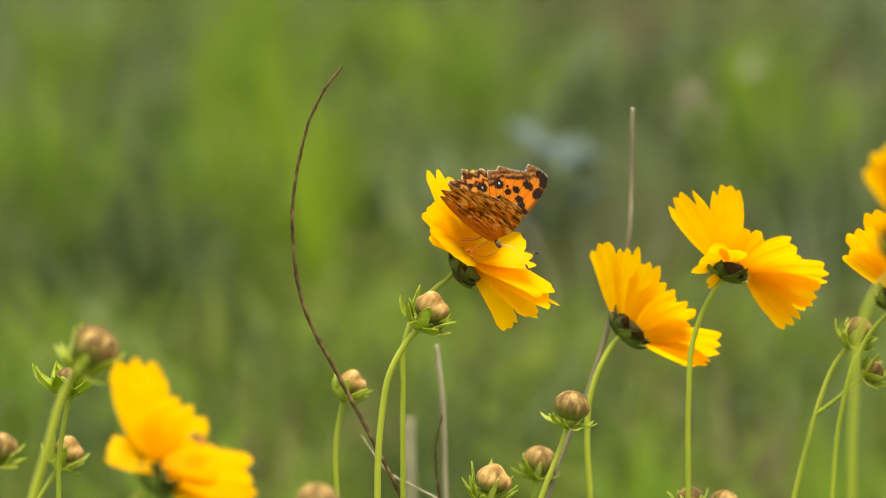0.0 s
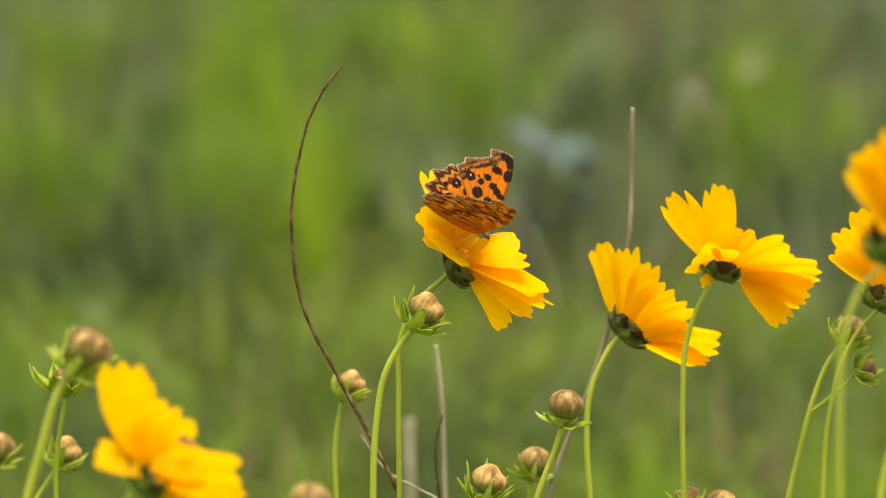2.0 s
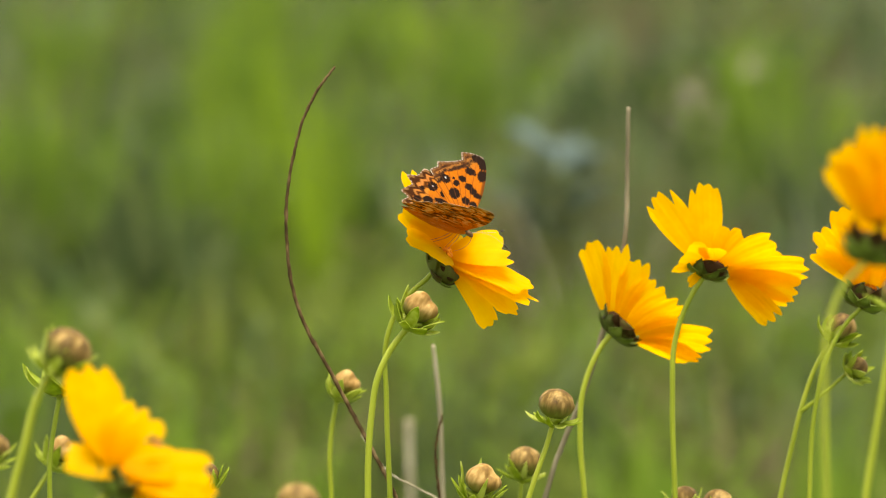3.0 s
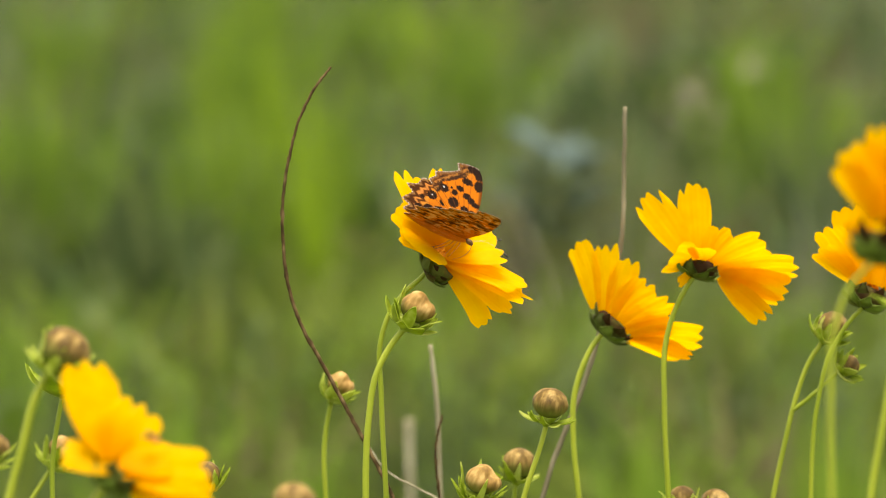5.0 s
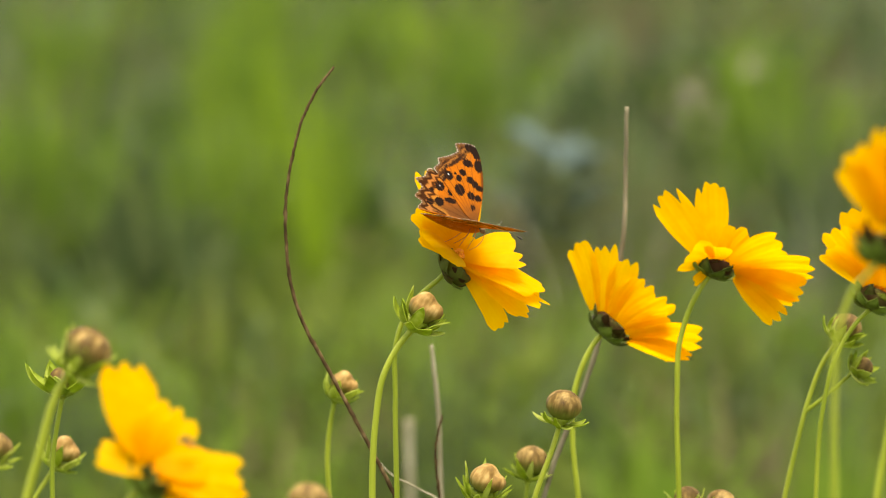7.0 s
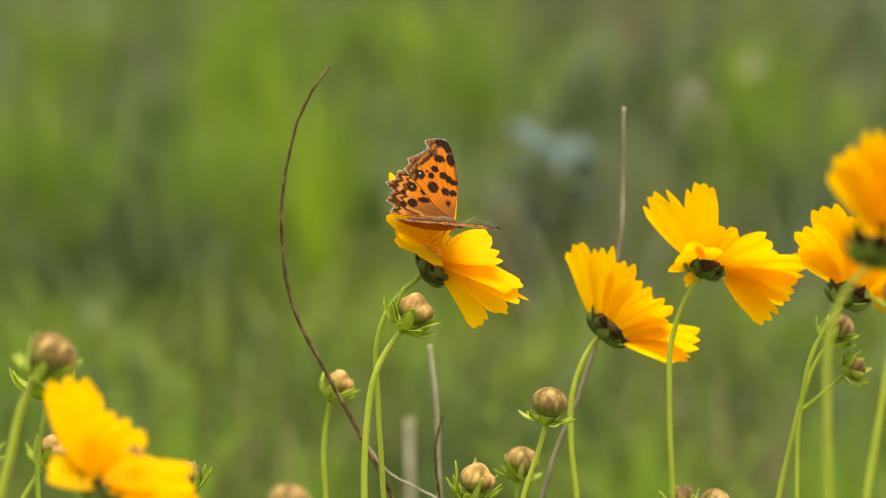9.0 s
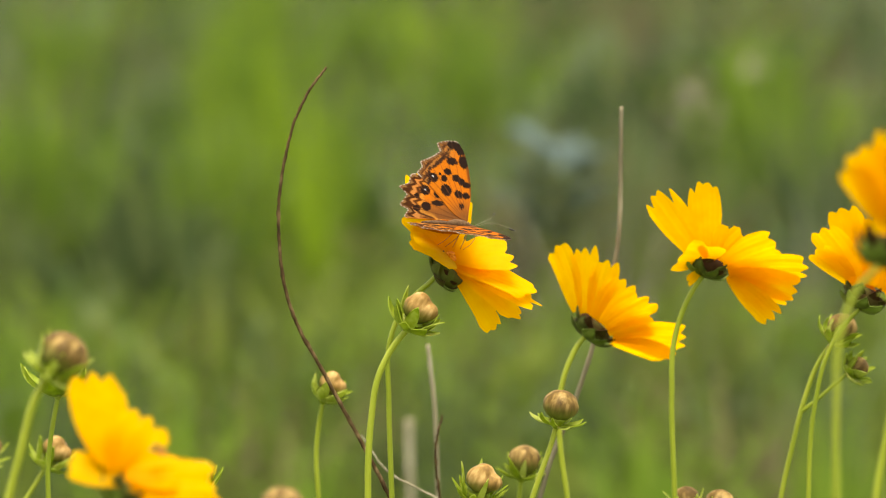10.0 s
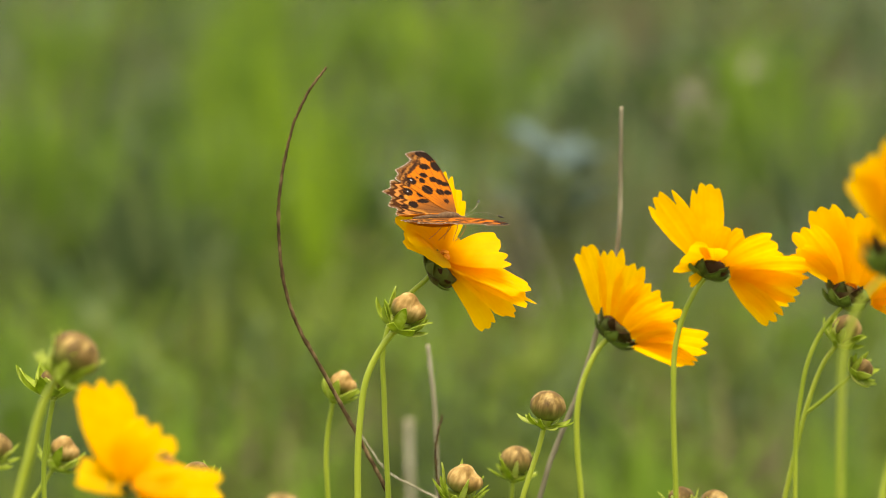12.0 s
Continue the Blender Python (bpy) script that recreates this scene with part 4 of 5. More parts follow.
# ---- butterfly ----
U = 0.0001794
FORE = ((0, 0), (7, 20), (15, 49), (19, 77), (19, 111), (15, 139), (6, 157), (-14, 158), (-35, 152), (-31, 138), (-44, 128), (-57, 121), (-74, 113), (-73, 103), (-84, 91), (-78, 82), (-55, 55), (-25, 15))
HIND = ((2, -2), (-20, 35), (-50, 72), (-78, 84), (-88, 89), (-96, 87), (-104, 70), (-123, 62), (-111, 47), (-127, 26), (-113, 17), (-122, 4), (-108, -6), (-84, -17), (-54, -23), (-24, -22), (0, -12))
FORE_SPOTS = ((-32, 59, 8.5, 9.5), (-8, 84, 7, 6), (1, 77, 6, 6), (10, 71, 7, 5), (-8, 52, 6.5, 6.5), (5, 50, 7, 5.5), (-6, 29, 4, 5), (-32, 82, 5, 5.5), (-23, 96, 6, 5.5), (-39, 90, 2.5, 2.5),
              (-54, 83, 8, 8), (-11, 117, 9, 6.5), (11, 116, 7, 11), (9, 143, 8, 12), (-5, 150, 9, 6))
HIND_SPOTS = ((-73, 57, 8, 8), (-91, 45, 4.5, 4.5), (-50, 51, 6, 7), (-52, 33, 10, 4.5), (-76, 25, 8, 7), (-96, 21, 6, 5))
ORANGE, BLACK, BROWN_C, TAN, PALE, FURRY = (np.array(c) for c in ((0.56, 0.165, 0.010), (0.022, 0.012, 0.008), (0.10, 0.034, 0.011), (0.42, 0.22, 0.075), (0.62, 0.55, 0.45), (0.16, 0.066, 0.020)))


def outline(nodes_2d, per):
    """Closed outline through the nodes, lightly rounded."""
    n = len(nodes_2d)
    out = []
    for i in range(n):
        a, b, c, d = (np.array(nodes_2d[(i + k) % n], float) for k in (-1, 0, 1, 2))
        for k in range(per):
            t = k / per
            ta, tb = 0.30 * (c - a), 0.30 * (d - b)
            out.append((2 * t ** 3 - 3 * t ** 2 + 1) * b + (t ** 3 - 2 * t ** 2 + t) * ta + (-2 * t ** 3 + 3 * t ** 2) * c + (t ** 3 - t ** 2) * tb)
    return np.array(out)


def blend(col, new_col, f):
    return col * (1 - f[:, None]) + new_col * f[:, None]


def smoothstep(x, a, b):
    t = np.clip((x - a) / (b - a), 0, 1)
    return t * t * (3 - 2 * t)


def upper_pattern(p, edge, spots, hind):
    """Colours of the upper side at points p (n, 2), edge = distance from the outer margin."""
    n = len(p)
    col = np.tile(ORANGE, (n, 1))
    wav = np.array([noise.noise((a * 0.09, b * 0.09, 7)) for a, b in p])
    fine = np.array([noise.noise((a * 0.35, b * 0.35, 2)) for a, b in p])
    root = smoothstep(np.hypot(p[:, 0], p[:, 1]), 84 if hind else 54, 8)
    col = blend(col, FURRY, root * 0.85)
    if hind:
        col = blend(col, FURRY * 1.05, smoothstep(p[:, 1], 46, 8) * 0.9)
        zig = edge + 7 * np.abs(((p[:, 0] * 0.35 + p[:, 1]) / 15) % 1 * 2 - 1) + 4 * wav
        col = blend(col, ORANGE * np.array([1.0, 1.5, 4.0]), smoothstep(zig, 40, 36) * smoothstep(zig, 28, 32) * 0.7)
        col = blend(col, BROWN_C * 0.7, smoothstep(zig, 31, 28) * smoothstep(zig, 21, 24) * 0.95)
        col = blend(col, TAN * np.array([1.2, 1.0, 0.8]), smoothstep(zig, 23, 21) * smoothstep(zig, 15, 17) * 0.8)
        col = blend(col, BROWN_C * 0.6, smoothstep(zig, 17, 15))
        col = blend(col, TAN * 0.7, smoothstep(zig, 10, 8) * 0.8)
        col = blend(col, BROWN_C, smoothstep(edge, 4.0, 2.6) * 0.7)
    else:
        z = edge + 5 * wav + 4 * fine + 3 * np.abs(((p[:, 0] - p[:, 1]) / 16) % 1 * 2 - 1)
        moons = np.abs(((p[:, 0] - p[:, 1]) / 16) % 1 * 2 - 1)
        col = blend(col, BLACK * 1.4, smoothstep(z, 24, 19) * 0.97)
        col = blend(col, TAN * np.array([1.0, 0.8, 0.5]), smoothstep(z, 17, 14) * smoothstep(z, 9, 11) * smoothstep(moons, 0.35, 0.6) * 0.85)
        col = blend(col, BROWN_C * 1.2, smoothstep(z, 10, 8))
        col = blend(col, TAN * 0.55, smoothstep(edge, 7, 5) * (0.4 + 0.5 * (fine > -0.1)))
        col = blend(col, BLACK * 2, smoothstep(edge, 3.6, 3.0) * 0.7)
        col = blend(col, BROWN_C, smoothstep(p[:, 0], 11, 17) * 0.8)
        apex = smoothstep(np.hypot(p[:, 0] + 8, p[:, 1] - 132), 12, 6)
        col = blend(col, ORANGE * np.array([0.8, 1.1, 3]), apex * 0.7 * (fine > -0.05))
    for a, b, ra, rb in spots:
        d = np.hypot((p[:, 0] - a) / ra, (p[:, 1] - b) / rb) * 0.80 + 0.24 * fine
        col = blend(col, BLACK, smoothstep(d, 1.04, 0.93))
    eye = (-73, 57) if hind else (-54, 84)
    d = np.hypot(p[:, 0] - eye[0], p[:, 1] - eye[1] - 1)
    col = blend(col, np.array((0.7, 0.7, 0.75)), smoothstep(d, 1.9, 0.9))
    for ang in ((95, 112, 128, 142, 155, 168) if hind else (92, 100, 108, 117, 126, 134)):
        u = np.array((math.cos(radians(ang)), math.sin(radians(ang))))
        d = np.abs(p[:, 0] * u[1] - p[:, 1] * u[0])
        col = blend(col, BROWN_C * 1.2, smoothstep(d, 1.1, 0.3) * 0.65 * (np.hypot(p[:, 0], p[:, 1]) > 25))
    rim = smoothstep(edge, 2.6, 1.0)
    col = blend(col, PALE, rim * 0.8)
    return col * (1 + 0.15 * fine[:, None])


def under_pattern(p, edge, hind):
    """The cryptic underside: brown, ochre and tan ripples across the wing, with the orange glow of light coming through
    put into the colour.
    """
    n = len(p)
    a = np.array([noise.noise((x * 0.055, y * 0.13, 11)) for x, y in p])
    b = np.array([noise.noise((x * 0.10, y * 0.27, 4)) for x, y in p])
    c = np.array([noise.noise((x * 0.06, y * 0.06, 21)) for x, y in p])
    col = np.tile(np.array((0.86, 0.25, 0.018)), (n, 1))
    col = blend(col, np.array((1.0, 0.54, 0.17)), smoothstep(a + 0.8 * b, 0.12, 0.19))
    col = blend(col, np.array((0.10, 0.022, 0.006)), smoothstep(a - 0.7 * b, -0.17, -0.23) * 0.92)
    # orange towards the root: painted glow of sunlight through the wing
    col = blend(col, np.array((0.84, 0.21, 0.008)), smoothstep(np.hypot(p[:, 0], p[:, 1]), 62, 12) * 0.9)
    band = np.abs(np.hypot(p[:, 0], p[:, 1]) - (70 if hind else 85) - 12 * c)
    col = blend(col, np.array((0.10, 0.026, 0.008)), smoothstep(band, 9, 5) * 0.65)
    col = blend(col, TAN, smoothstep(edge, 5, 2) * 0.7 * (p[:, 1] > 2))
    # the folded inner edge gets the same painted see-through glow
    return blend(col, np.array((0.75, 0.25, 0.015)), smoothstep(p[:, 1], 6, -4) * 0.85)


def wing_mesh(nodes_2d, spots, side, hind):
    """One wing lying flat, its root at the origin, reaching out to side; upper and under faces with their own colours."""
    rim = outline(nodes_2d, 13)
    m = len(rim)
    rows_r = 62
    root = np.array((-1.0, 3.0)) if not hind else np.array((-12.0, 4.0))
    pts = [root + (rim - root) * (k / rows_r) ** 0.8 for k in range(1, rows_r + 1)]
    p = np.concatenate([root[None]] + pts)
    first, last = (6, 15) if not hind else (4, 13)
    margin = rim[first * 13:last * 13:4]
    edge = np.min(np.hypot(p[:, None, 0] - margin[None, :, 0], p[:, None, 1] - margin[None, :, 1]), axis=1)
    top_c, low_c = upper_pattern(p, edge, spots, hind), under_pattern(p, edge, hind)
    if hind:
        top_c = blend(top_c, low_c, smoothstep(p[:, 1], 3, -1))
    out = np.clip(np.hypot(p[:, 0], p[:, 1]) / 150, 0, 1)
    rib = np.array([math.cos(math.atan2(b, a + 1e-6) * 26) for a, b in p])
    z = 1.2 * np.sin(np.pi * out) + 0.5 * rib * out * (edge > 3) - (1.2 if hind else 0)
    low = np.minimum(p[:, 1], 0.0)
    z = z + 0.65 * low
    p = np.stack([p[:, 0], p[:, 1] - 1.3 * low], 1)
    verts = [(a * U, side * b * U, (h + 0.35) * U) for (a, b), h in zip(p, z)] + [(a * U, side * b * U, (h - 0.35) * U) for (a, b), h in zip(p, z)]
    n = len(p)
    faces = []
    for k in range(m):
        j = (k + 1) % m
        faces.append((0, 1 + k, 1 + j))
        faces.append((n, n + 1 + j, n + 1 + k))
        for i in range(rows_r - 1):
            a, b, c, d = 1 + i * m + k, 1 + i * m + j, 1 + (i + 1) * m + j, 1 + (i + 1) * m + k
            faces.append((a, d, c, b))
            faces.append((n + a, n + b, n + c, n + d))
        a, b = 1 + (rows_r - 1) * m + k, 1 + (rows_r - 1) * m + j
        faces.append((a, n + a, n + b, b))
    me = mesh_from("hind_wing" if hind else "fore_wing", verts, faces, WING)
    col = np.clip(np.concatenate([top_c, low_c]), 0, 1)
    me.attributes.new("pattern", "FLOAT_COLOR", "POINT").data.foreach_set("color", np.concatenate([col, np.ones((len(col), 1))], 1).ravel())
    return me


BUTTERFLY = tagged(new("butterfly"), "orange angle-winged butterfly with black spots, feeding on a flower", "butterfly")
FAR_WINGS, NEAR_WINGS = [], []
for bag, side in ((FAR_WINGS, 1), (NEAR_WINGS, -1)):
    for nodes_2d, spots, hind in ((FORE, FORE_SPOTS, False), (HIND, HIND_SPOTS, True)):
        bag.append(part("hind_wing" if hind else "fore_wing", wing_mesh(nodes_2d, spots, side, hind), BUTTERFLY, "orange spotted above, mottled brown beneath, ragged edge"))


def lathe(name, spine, radii, material, sides=14):
    line = [Vector(s) for s in spine]
    n = len(line)
    return mesh_from(name, *tube(line, lambda t: radii[round(t * (n - 1))], sides), material)


part("thorax", lathe("thorax", [(-0.0080, 0, -0.0010), (-0.0064, 0, -0.0008), (-0.0044, 0, -0.0006), (-0.0019, 0, -0.0007), (0.0, 0, -0.0011), (0.0010, 0, -0.0014)], (0.0006, 0.0010, 0.0013, 0.0013, 0.0011, 0.0007), FUR), BUTTERFLY, "furry grey-brown thorax")
part("abdomen", lathe("abdomen", [(-0.006, 0, -0.0008), (-0.009, 0, -0.0008), (-0.012, 0, -0.0009), (-0.015, 0, -0.0010), (-0.0165, 0, -0.0010)], (0.0006, 0.0008, 0.0008, 0.0006, 0.0002), FUR), BUTTERFLY)
part("head", lathe("head", [(0.0007, 0, -0.0014), (0.0014, 0, -0.0016), (0.0022, 0, -0.0018), (0.0029, 0, -0.0021), (0.0033, 0, -0.0023)], (0.0006, 0.0008, 0.0009, 0.0007, 0.0003), FUR), BUTTERFLY)
for side in (1, -1):
    far = side > 0
    line = smooth_path([(0.0026, side * 0.0006, -0.0012), (0.0064, side * 0.0020, 0.0002), (0.0105, side * (0.0055 if far else 0.0032), 0.0012 if far else -0.0002), (0.0128, side * (0.0082 if far else 0.0040), 0.0022 if far else -0.0010)], 5)
    ant = part("antenna", mesh_from("antenna", *tube(line, lambda t: 0.000045, 6), ANTENNA), BUTTERFLY)
    d = (line[-1] - line[-3]).normalized()
    club = [line[-1] + d * k * 0.0005 for k in range(5)]
    part("club", mesh_from("club", *tube(club, lambda t: 0.00013 + 0.0002 * math.sin(math.pi * (0.15 + 0.8 * t)), 8), CLUB), ant, "black club tip")
    for k, (lx, rx, rz) in enumerate(((-0.001, -0.002, -0.0085), (-0.003, -0.0050, -0.0080))):
        leg = smooth_path([(lx, side * 0.0012, -0.002), (lx + rx * 0.2, side * 0.0025, -0.0042), (lx + rx * 0.7, side * 0.0026, -0.0066), (lx + rx * 1.1, side * 0.0028, rz)], 4)
        part("leg", mesh_from("leg", *tube(leg, lambda t: 0.00015 - 0.00006 * t, 6), LEG), BUTTERFLY)
tongue = smooth_path([(0.0032, 0, -0.0024), (0.0030, -0.0002, -0.0045), (0.0014, -0.0004, -0.0070), (-0.0010, -0.0004, -0.0088)], 5)
part("proboscis", mesh_from("proboscis", *tube(tongue, lambda t: 0.00010, 6), LEG), BUTTERFLY)


# ---- a small fly on the blurred flower ----
FLY = tagged(new("small_fly"), "tiny brown fly with pale wings on a petal", "insect")
part("body", lathe("body", [(-0.0022, 0, 0), (-0.0012, 0, 0), (0.0, 0, 0), (0.0008, 0, 0), (0.0016, 0, 0)], (0.0003, 0.0007, 0.0008, 0.0006, 0.0003), LEG, 10), FLY, "reddish-brown body")
for side in (1, -1):
    part("wing", mesh_from("wing", *sheet(lambda u, v: (Vector((0.0004 - 0.0040 * u, side * 0.0012 * u + 0.0008 * v * math.sin(math.pi * (0.15 + 0.8 * u)), 0.0007)), Vector((0, 0, 1))), 6, 4, 0.00006), WITHERED), FLY, "pale wing")


# ---- what moves ----
def sway(key, rows):
    """Rows (seconds, degrees of lean, millimetres of lift) as poses of an upper stem about its joint."""
    z = PLANTS[key][2]
    return [(t, pose(0, 0, z + lift * 0.001, 0, a, 0)) for t, a, lift in rows]


def lean(x, y, rows):
    return [(t, pose(x, y, 0, 0, a, 0)) for t, a in rows]


def beat(wings, side, rows):
    for wing in wings:
        walk(wing, [(t, pose(0, side * 0.0009, 0 if side > 0 else -0.0012, side * (a if side > 0 else a + 4.5), 0, 0)) for t, a in rows])


def motions():
    walk(STEMS["a"], sway("a", [(0.0, 0.13, 0.5), (0.5, -0.07, 0.3), (1.0, 0.31, 0.5), (1.5, -0.11, 0.3), (2.0, -0.46, 0.1), (2.5, -1.26, -0.1), (3.0, -2.05, 0.0), (5.0, -2.7, -0.0), (5.5, -0.61, 0.2), (6.0, -1.14, 0.3), (6.5, -0.58, 0.2), (7.0, -0.88, -0.1), (7.2, -0.41, -0.4), (8.8, -4.4, 1.0), (9.0, -3.13, -0.3), (9.5, -2.98, -0.9), (10.0, -1.72, -1.1), (10.5, -3.55, -0.6), (11.0, -7.16, -0.4), (11.5, 1.08, 1.0), (12.0, -2.32, -0.9)]))
    walk(STEMS["d"], sway("d", [(0.0, -0.21, 0.1), (0.5, -0.0, 0.1), (1.0, -0.03, 0.3), (1.5, -0.37, 0.1), (2.0, -0.3, 0.1), (2.5, -0.84, 0.2), (3.0, -1.37, 0.6), (5.0, -2.51, 0.8), (5.5, -1.1, 0.3), (6.0, -0.88, 0.2), (6.5, -0.88, 0.2), (7.0, -2.62, 0.5), (7.2, -5.5, 1.0), (8.8, -4.86, 0.1), (9.0, -2.89, -0.1), (9.5, -3.37, -0.5), (10.0, -4.71, -0.1), (10.5, -4.43, -0.5), (11.0, -7.26, 0.8), (11.5, -2.75, -0.2), (12.0, -1.89, -0.8)]))
    walk(STEMS["e"], sway("e", [(0.0, -0.16, 0.2), (0.5, -0.16, 0.2), (1.0, -0.39, 0.2), (1.5, -0.39, 0.2), (2.0, -0.75, 0.3), (2.5, -1.17, 0.4), (3.0, -1.83, 0.5), (5.0, -2.68, 0.5), (5.5, -0.84, 0.1), (6.0, -1.4, 0.4), (6.5, -0.52, 0.3), (7.0, -1.35, 0.9), (7.2, -0.81, 0.4), (8.8, -2.89, 0.9), (9.0, -2.14, 0.7), (9.5, -2.12, 0.7), (10.0, -1.89, 1.0), (10.5, -2.0, 0.5), (11.0, -3.87, 1.4), (11.5, -0.52, 0.2), (12.0, -1.71, 0.5)]))
    walk(STEMS["j"], sway("j", [(0.0, -0.45, -1.3), (0.5, -0.58, -1.1), (1.0, -0.64, -1.4), (1.5, -0.9, -1.2), (2.0, -1.41, -1.1), (2.5, -2.12, -1.0), (3.0, -2.7, -0.8), (5.0, -2.57, -0.8), (5.5, -2.89, -0.9), (6.0, -1.88, -1.7), (6.5, -2.01, -1.2), (7.0, -2.05, -1.2), (8.8, -3.3, -1.1), (9.0, -3.96, -0.5), (9.5, -2.84, -1.4), (10.0, -2.8, -1.1), (10.5, -4.53, -0.0), (11.0, -8.4, 1.8), (11.4, -2.06, -1.0), (11.5, 0.6, -0.9), (12.0, -4.11, -0.7)]))
    walk(STEMS["k"], sway("k", [(0.0, -0.17, -0.5), (0.5, -0.24, -0.5), (1.0, -0.49, -0.5), (1.5, -0.85, -0.8), (2.0, -1.39, -0.9), (2.5, -2.04, -1.0), (3.0, -2.76, -0.5), (3.2, -2.74, -0.4), (4.8, -2.45, -0.4), (5.0, -2.22, -0.4), (5.5, -1.93, -0.1), (6.0, -2.04, -0.4), (6.5, -1.07, -0.4), (7.0, -1.9, -0.9), (7.2, -1.55, -0.3), (8.8, -2.45, -0.4), (9.0, -2.54, -1.5), (9.5, -2.25, -1.5), (10.0, -1.72, -1.3), (10.5, -2.15, -1.8), (11.0, -2.54, -1.5), (11.4, -3.19, -0.4), (11.5, -2.43, -1.9), (12.0, -1.28, -3.6)]))
    broad = sway("n", [(0.0, 0.0, -0.0), (0.5, -0.1, -0.8), (1.0, -0.38, -0.7), (1.5, -0.72, -0.5), (2.0, -0.95, -1.0), (2.5, -1.57, -1.2), (3.0, -3.39, -1.7), (3.2, -3.77, -1.6), (4.8, -3.2, -0.8), (5.0, -3.63, -0.6), (5.5, -3.2, -0.5), (6.0, -2.05, 0.1), (6.5, -1.77, -0.5), (7.0, -0.81, -1.1), (7.2, -1.24, -1.6), (8.8, -3.91, -3.3), (9.0, -4.82, -4.5), (9.5, -3.67, -1.9), (10.0, -3.1, -3.9), (10.5, -3.72, -3.1), (11.0, -3.2, -3.9), (11.4, -4.29, -4.3), (11.5, -4.34, -3.7), (12.0, -2.48, -5.9)])
    walk(STEMS["n"], broad)
    root = STEMS["n"].parent.location
    walk(FLY, [(t, Matrix.Translation(root) @ m @ pose(0.0228, -0.0050, 0.1916, -40, 20, 30)) for t, m in broad])
    walk(STEMS["b"], sway("b", [(0.0, 0.0, -0.0), (0.5, -0.09, -0.3), (1.0, -0.09, -0.0), (1.5, -0.13, -0.3), (2.0, -0.26, -0.3), (2.5, -0.48, -0.4), (3.0, -0.57, -0.1), (5.0, -0.7, -0.1), (5.5, -0.7, -0.1), (6.0, -0.79, -0.1), (6.5, -0.7, -0.1), (7.0, -0.31, -0.3), (9.0, -0.79, -0.7), (9.5, -0.53, -0.7), (10.0, -0.57, -0.4), (10.5, -0.61, -0.7), (11.0, -1.36, -0.8), (11.5, 0.26, -0.2), (12.0, -1.18, -0.7)]))
    walk(STEMS["c"], sway("c", [(0.0, 0.0, -0.0), (0.5, 0.0, -0.0), (1.0, 0.0, -0.0), (1.5, -0.04, -0.0), (2.0, -0.04, -0.0), (2.5, -0.15, -0.0), (3.0, -0.27, -0.0), (5.0, -0.54, -0.6), (5.5, -0.23, -0.3), (6.0, -0.15, -0.3), (6.5, -0.23, -0.3), (7.0, -0.38, -0.3), (8.8, -1.06, -0.5), (9.0, -0.56, 0.0), (9.5, -0.64, -0.3), (10.0, -0.9, -0.5), (10.5, -0.67, -0.3), (11.0, -1.44, -0.5), (11.5, -0.14, 0.3), (12.0, -0.44, -0.3)]))
    walk(STEMS["f"], sway("f", [(0.0, 0.0, -0.0), (0.5, -0.23, -0.0), (1.0, 0.12, 0.0), (1.5, -0.23, -0.0), (2.0, -0.69, 0.2), (2.5, -1.27, 0.1), (3.0, -1.96, 0.3), (5.0, -2.76, 0.5), (5.5, -0.69, 0.2), (6.0, -1.15, 0.1), (6.5, -0.69, 0.2), (7.0, -1.04, 0.1), (8.8, -4.54, 0.6), (9.0, -2.82, 0.7), (9.5, -3.27, 0.4), (10.0, -1.43, -0.0), (10.5, -3.27, 0.4), (11.0, -7.07, 1.1), (11.5, 1.68, 0.5), (12.0, -3.05, -0.4)]))
    walk(STEMS["g"], sway("g", [(0.0, 0.0, -0.0), (0.5, -0.07, -0.0), (1.0, 0.07, -0.3), (1.5, -0.15, -0.0), (2.0, -0.37, -0.3), (2.5, -0.73, -0.3), (3.0, -1.17, -0.3), (5.0, -1.68, -0.8), (5.5, -0.44, -0.3), (6.0, -0.73, -0.6), (6.5, -0.37, -0.0), (7.0, -0.66, -0.0), (8.8, -1.9, 0.3), (9.0, -1.46, -0.3), (9.5, -1.38, -0.4), (10.0, -1.24, 0.2), (10.5, -1.09, -0.1), (11.0, -2.34, -0.6), (11.5, -0.14, -0.4), (12.0, -1.9, -0.0)]))
    walk(STEMS["h"], sway("h", [(0.0, 0.0, -0.0), (0.5, 0.0, -0.0), (1.0, -0.16, 0.0), (1.5, -0.06, -0.0), (2.0, -0.28, 0.0), (2.5, -0.49, 0.0), (3.0, -0.66, 0.0), (5.0, -0.66, -0.2), (5.5, -0.93, -0.2), (6.0, -0.61, -0.3), (6.5, -0.88, -0.2), (7.0, -0.38, 0.0), (9.0, -0.99, 0.3), (9.5, -0.44, 0.0), (10.0, -0.61, 0.0), (10.5, -0.61, 0.3), (11.0, -1.15, 0.6), (11.5, 0.33, 0.0), (12.0, -1.81, -0.1)]))
